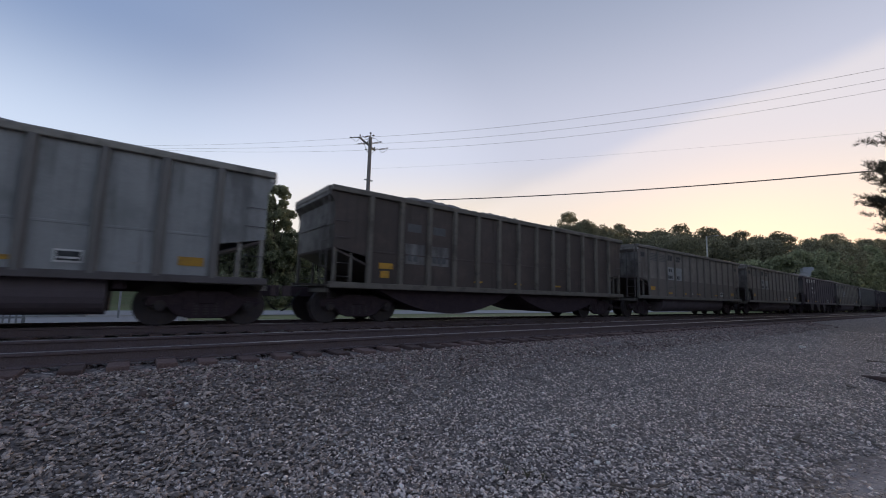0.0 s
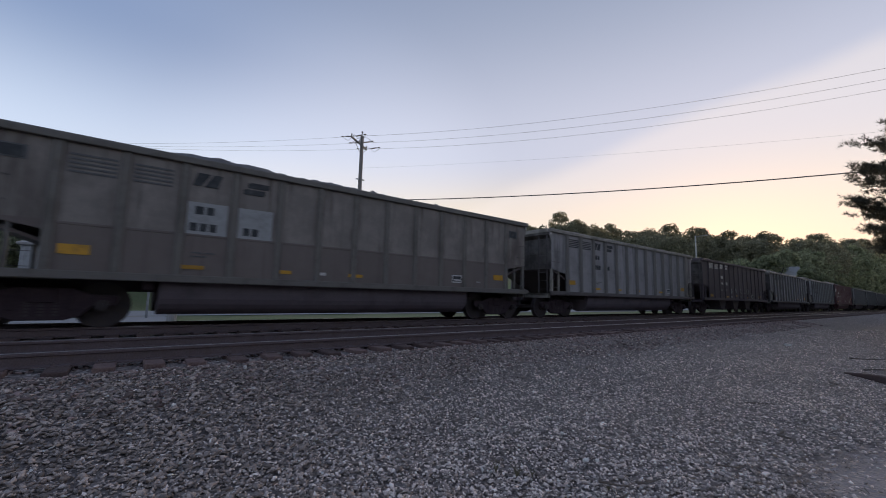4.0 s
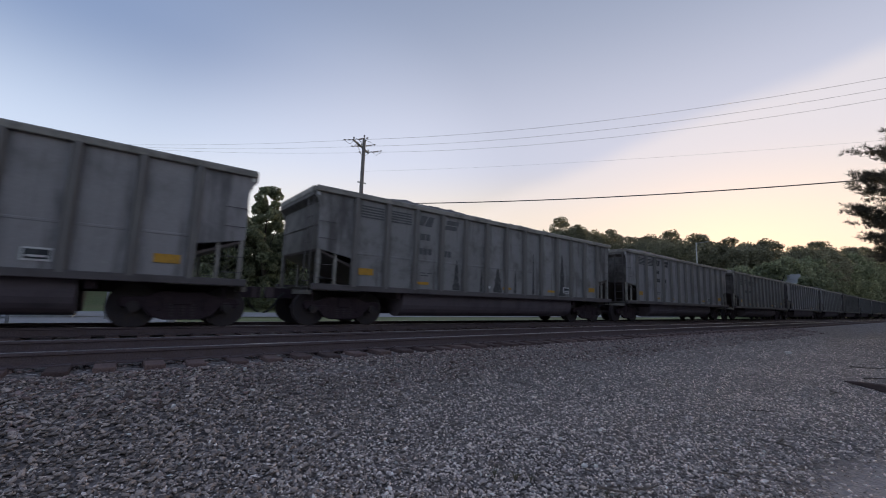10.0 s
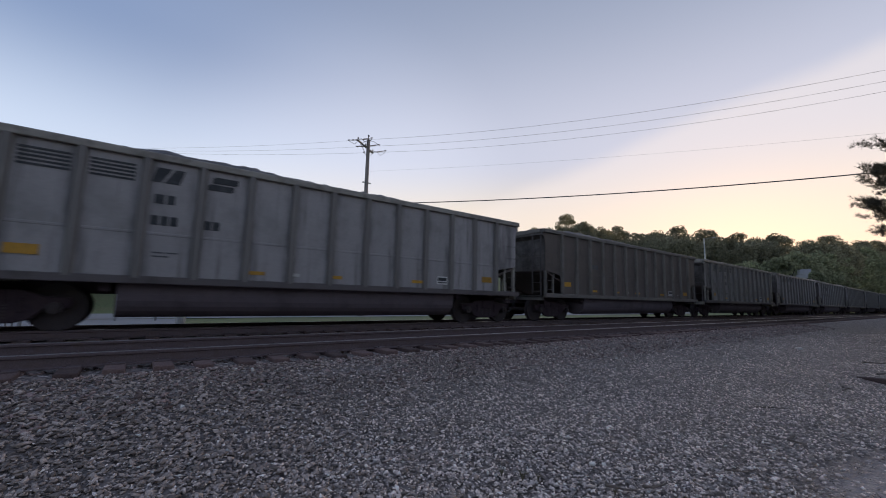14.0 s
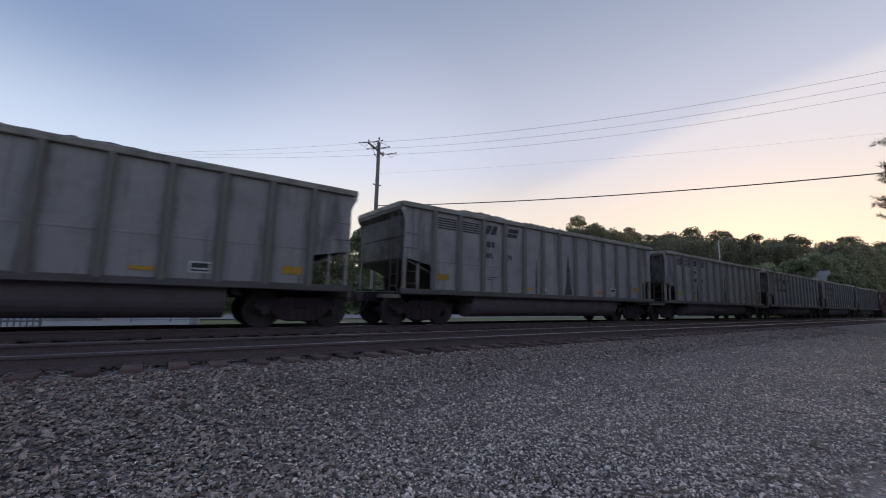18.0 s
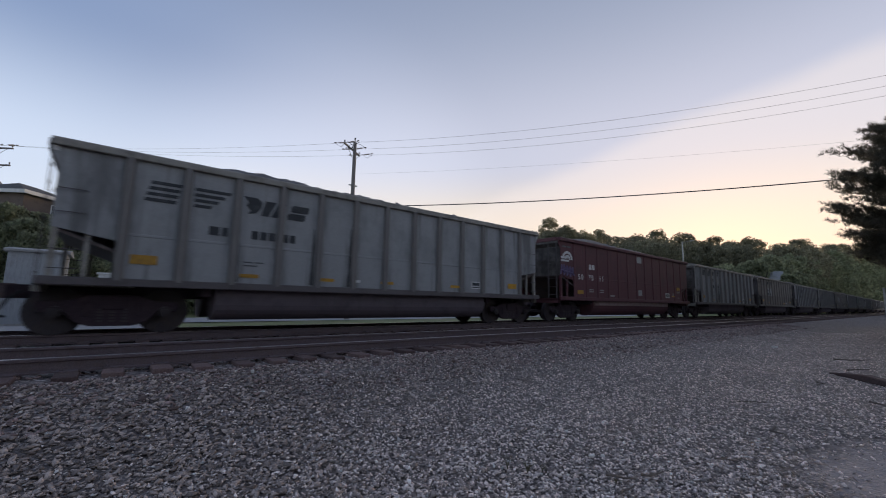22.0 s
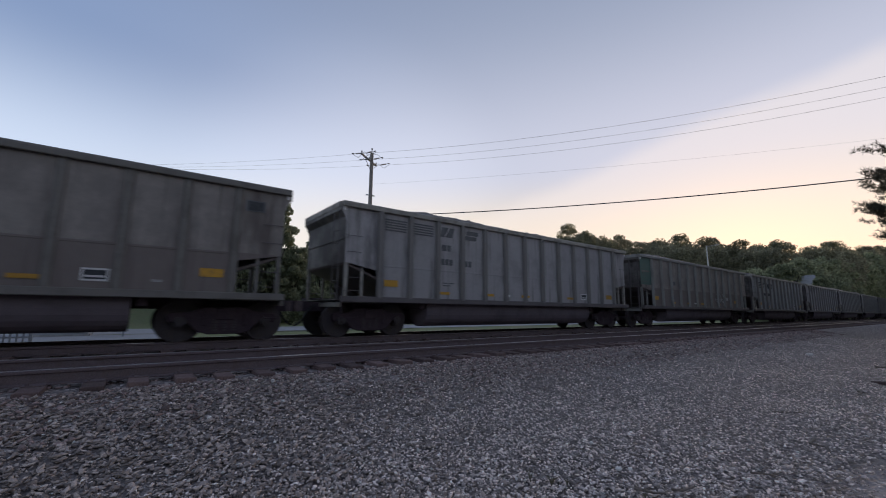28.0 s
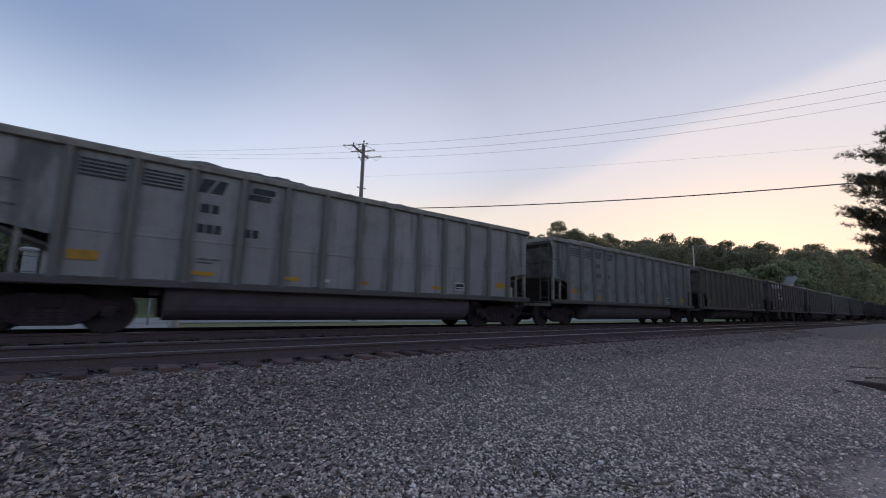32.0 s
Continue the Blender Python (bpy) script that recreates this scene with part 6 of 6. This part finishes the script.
for k, (x, y, h, c) in enumerate(((2.87, 2.46, 0.1, 14), (2.76, 2.6, 0.12, 9), (3.3, 1.86, 0.05, 10), (2.98, 2.38, 0.06, 8), (5.8, 2.58, 0.05, 9), (12.2, 0.6, 0.16, 10), (14.6, 0.8, 0.14, 9))):
    build_weed(x, y, h, c, k)


def build_rock(x, y, w, h, mat, seed, label):
    rng = random.Random(seed)
    rock = thing("stone", pose(x, y, float(lie(x, y)) + 0.008, 0, 0, rng.uniform(0, 360)), label, "stone", "loose larger stones")
    ring = [(w * 0.5 * math.cos(a) * rng.uniform(0.75, 1.1), w * 0.36 * math.sin(a) * rng.uniform(0.75, 1.1)) for a in [k * math.pi / 4 for k in range(8)]]
    part("rock", Geo().prism(ring, "z", 0, h), mat, rock, bevel=min(0.01, h * 0.3))


for k, (x, y, w, h) in enumerate(((18.46, 3.74, 0.22, 0.07), (4.03, 2.82, 0.06, 0.035), (3.62, 2.27, 0.07, 0.03), (3.7, 2.2, 0.05, 0.03), (1.5, 6.2, 0.07, 0.05), (0.6, 5.2, 0.06, 0.04))):
    build_rock(x, y, w, h, PALE_STONE, k, "single pale stone lying on the ballast")


# ---- single stones of the ballast, nearest first ----
def stone_field(name, mat, n, area, size, seed, label, lift=0.3):
    rng = np.random.RandomState(seed)
    # a rough six-cornered chip
    ico = np.array([(0.9, 0.25, 0.1), (-0.9, -0.2, -0.1), (0.1, 0.95, 0.0), (-0.15, -0.95, 0.0), (0.2, 0.1, 0.9), (-0.1, -0.1, -0.9)])
    tri = np.array([(0, 2, 4), (2, 1, 4), (1, 3, 4), (3, 0, 4), (2, 0, 5), (1, 2, 5), (3, 1, 5), (0, 3, 5)])
    c = area(rng, n)
    n = len(c)
    s = size * np.exp(rng.randn(n) * 0.28)
    axes = np.stack([rng.uniform(0.9, 1.5, n), rng.uniform(0.7, 1.1, n), rng.uniform(0.42, 0.75, n)], 1) * s[:, None]
    v = (ico[None] + 0.26 * rng.randn(n, 6, 3)) * axes[:, None, :]
    a = rng.uniform(0, 2 * np.pi, n)
    t = rng.randn(n) * 0.28
    v = np.stack([v[..., 0] * np.cos(t)[:, None] - v[..., 2] * np.sin(t)[:, None], v[..., 1], v[..., 0] * np.sin(t)[:, None] + v[..., 2] * np.cos(t)[:, None]], -1)
    v = np.stack([v[..., 0] * np.cos(a)[:, None] - v[..., 1] * np.sin(a)[:, None], v[..., 0] * np.sin(a)[:, None] + v[..., 1] * np.cos(a)[:, None], v[..., 2]], -1)
    z = lie(c[:, 0], c[:, 1]) + 0.03 * np.sin(c[:, 0] * 1.3 + c[:, 1] * 0.7) * np.sin(c[:, 1] * 1.1 - c[:, 0] * 0.4) * (c[:, 1] < 6)
    v += np.stack([c[:, 0], c[:, 1], z + s * lift], 1)[:, None]
    f = (tri[None] + 6 * np.arange(n)[:, None, None]).reshape(-1, 3)
    return tagged(new(name, raw_mesh(name, v.reshape(-1, 3), f, mat)), label, "gravel", kind="stuff")


def lighter(x, y):
    """How far the stones of a place belong to the lighter part of the yard."""
    return smoothstep(-4.6, 1.8, x - 0.62 * y) * (0.25 + 0.75 * smoothstep(6.2, 4.0, y))


def bareness(x, y):
    """Where few stones lie: a dusty spot, and the brown dirt towards the fence."""
    dust = smoothstep(1.3, 0.75, np.hypot((x - 5.6) * 0.55, (y + 0.3) * 0.75))
    return np.maximum(dust, smoothstep(0.35, 1.25, x * 0.05 + 0.35 - y * 0.4) * smoothstep(6.0, 8.5, x))


def near_area(rng, n, light=None):
    """Thick where one stands, thinning out along the line; dark by the track and towards -x, lighter elsewhere."""
    d = 1.4 + 31.0 * rng.rand(n) ** 1.45
    a = np.radians(rng.uniform(-16, 95, n))
    x, y = d * np.sin(a), d * np.cos(a)
    p, bare = lighter(x, y), bareness(x, y)
    b = np.degrees(a)
    thick = 0.3 + 0.7 * smoothstep(1.4, 2.7, d) * smoothstep(-16, -10, b) * smoothstep(95, 89, b)
    keep = (y < 6.62) & (rng.rand(n) < thick) & (rng.rand(n) > 0.85 * bare) & ~((x > 27) & (y < 1.3))
    if light is not None:
        keep &= (rng.rand(n) < p) == light
    return np.stack([x, y], 1)[keep]


def round_area(rng, n, light=True):
    """The rest of the ground underfoot and behind."""
    d, a = 7.5 * np.sqrt(rng.rand(n)), rng.uniform(0, 2 * np.pi, n)
    x, y = d * np.sin(a), d * np.cos(a)
    b = np.degrees(np.arctan2(x, y))
    return np.stack([x, y], 1)[((b < -16) | (b > 95) | (d < 1.5)) & (y < 6.5) & ((rng.rand(n) < lighter(x, y)) == light)]


def bed_area(rng, n):
    x = rng.uniform(-7, 34, n)
    y = rng.choice([0, 1, 2, 3], n, p=[0.35, 0.3, 0.2, 0.15])
    y = np.select([y == 0, y == 1, y == 2, y == 3], [6.6 - 1.5 * rng.rand(n) ** 1.6, rng.uniform(6.9, 9.0, n), rng.uniform(9.1, 10.7, n), rng.uniform(13, 15.2, n)])
    return np.stack([x, y], 1)


stone_field("ballast_gravel", STONE, 200000, lambda r, n: near_area(r, n, False), 0.0205, 1, "loose dark grey crushed-stone ballast")
stone_field("yard_gravel", LIGHT_STONE, 250000, lambda r, n: near_area(r, n, True), 0.0138, 7, "loose lighter grey crushed stone of the yard")
stone_field("trodden_gravel", STONE, 70000, lambda r, n: round_area(r, n, False), 0.0205, 9, "loose dark grey crushed stone of the yard")
stone_field("trodden_yard_gravel", LIGHT_STONE, 110000, round_area, 0.0138, 10, "loose lighter grey crushed stone of the yard")
stone_field("ballast_bed", RUSTY_STONE, 26000, bed_area, 0.026, 2, "grey ballast stones round the ties")
stone_field("pale_stones", PALE_STONE, 4200, near_area, 0.0135, 4, "scattered pale stones among the ballast", 0.7)

build_track("track_near", TRACK_NEAR, "empty railway track with rusty rails on dark wooden ties", 240, -8)
build_track("track_train", TRACK_TRAIN, "railway track under the train, rusty rails on wooden ties", 80, -8)


# ---- a swallow that darts through the sky at the start ----
SWALLOW = material("dark_feathers", (0.03, 0.032, 0.045), 0.7, spots=(0.05, 0.045, 0.05), spot_scale=20)
bird = thing("swallow", pose(8, 8, 6), "small dark swallow in flight", "bird")
part("body", Geo().tube([(-0.08, 0, 0), (-0.03, 0, 0), (0.04, 0, 0), (0.08, 0, 0)], 0.018, 8, 0.008), SWALLOW, bird)
part("tail", Geo().prism([(0.07, -0.008), (0.15, -0.035), (0.11, 0.0), (0.15, 0.035), (0.07, 0.008)], "z", -0.002, 0.002), SWALLOW, bird)
for s in (-1, 1):
    part("wing", Geo().prism([(-0.04, 0.008 * s), (-0.045, 0.07 * s), (0.03, 0.17 * s), (0.0, 0.07 * s), (0.02, 0.008 * s)], "z", -0.002, 0.003), SWALLOW, bird)

BIRD_WAY = [(0.0, pose(9.6, -1.5, 2.6, 0, 0, -50)), (0.2, pose(8.1, 2.6, 3.4, 0, 0, -50)), (0.3, pose(7.08, 4.81, 3.79, 20, 0, -35)), (0.4, pose(5.7, 6.3, 3.96, 45, 10, 0)), (0.5, pose(4.42, 5.9, 5.9, 50, 30, 45)),
            (0.7, pose(1.5, 2.5, 9.0, 20, 25, 60)), (1.2, pose(-2, -8, 13, 0, 10, 65)), (3.0, pose(-6, -27, 9, 0, 0, 70)), (32.0, pose(-6, -27, 9, 0, 0, 70))]


# ---- what moves ----
def motions():
    walk(bird, BIRD_WAY)
    for car, x in TRAIN:
        walk(car, [(t, pose(x - SPEED * t, TRACK_TRAIN, 0)) for t in (0.0, 8.0, 16.0, 24.0, 32.0)])
    wheelsets = [w for car, _ in TRAIN for tr in car.children if tr.name.startswith("truck") for w in tr.children if w.name.startswith("wheelset")]
    turn = -math.degrees(SPEED / FPS / WHEEL_R)
    walk(wheelsets[0], [(k / FPS, Matrix.Rotation(radians(turn * k), 4, "Y")) for k in range(int(32 * FPS) + 1)])
    roll = wheelsets[0].animation_data
    for w in wheelsets[1:]:
        w.rotation_mode = "QUATERNION"
        keys = w.animation_data_create()
        keys.action = roll.action
        keys.action_slot = roll.action_slot


motions()
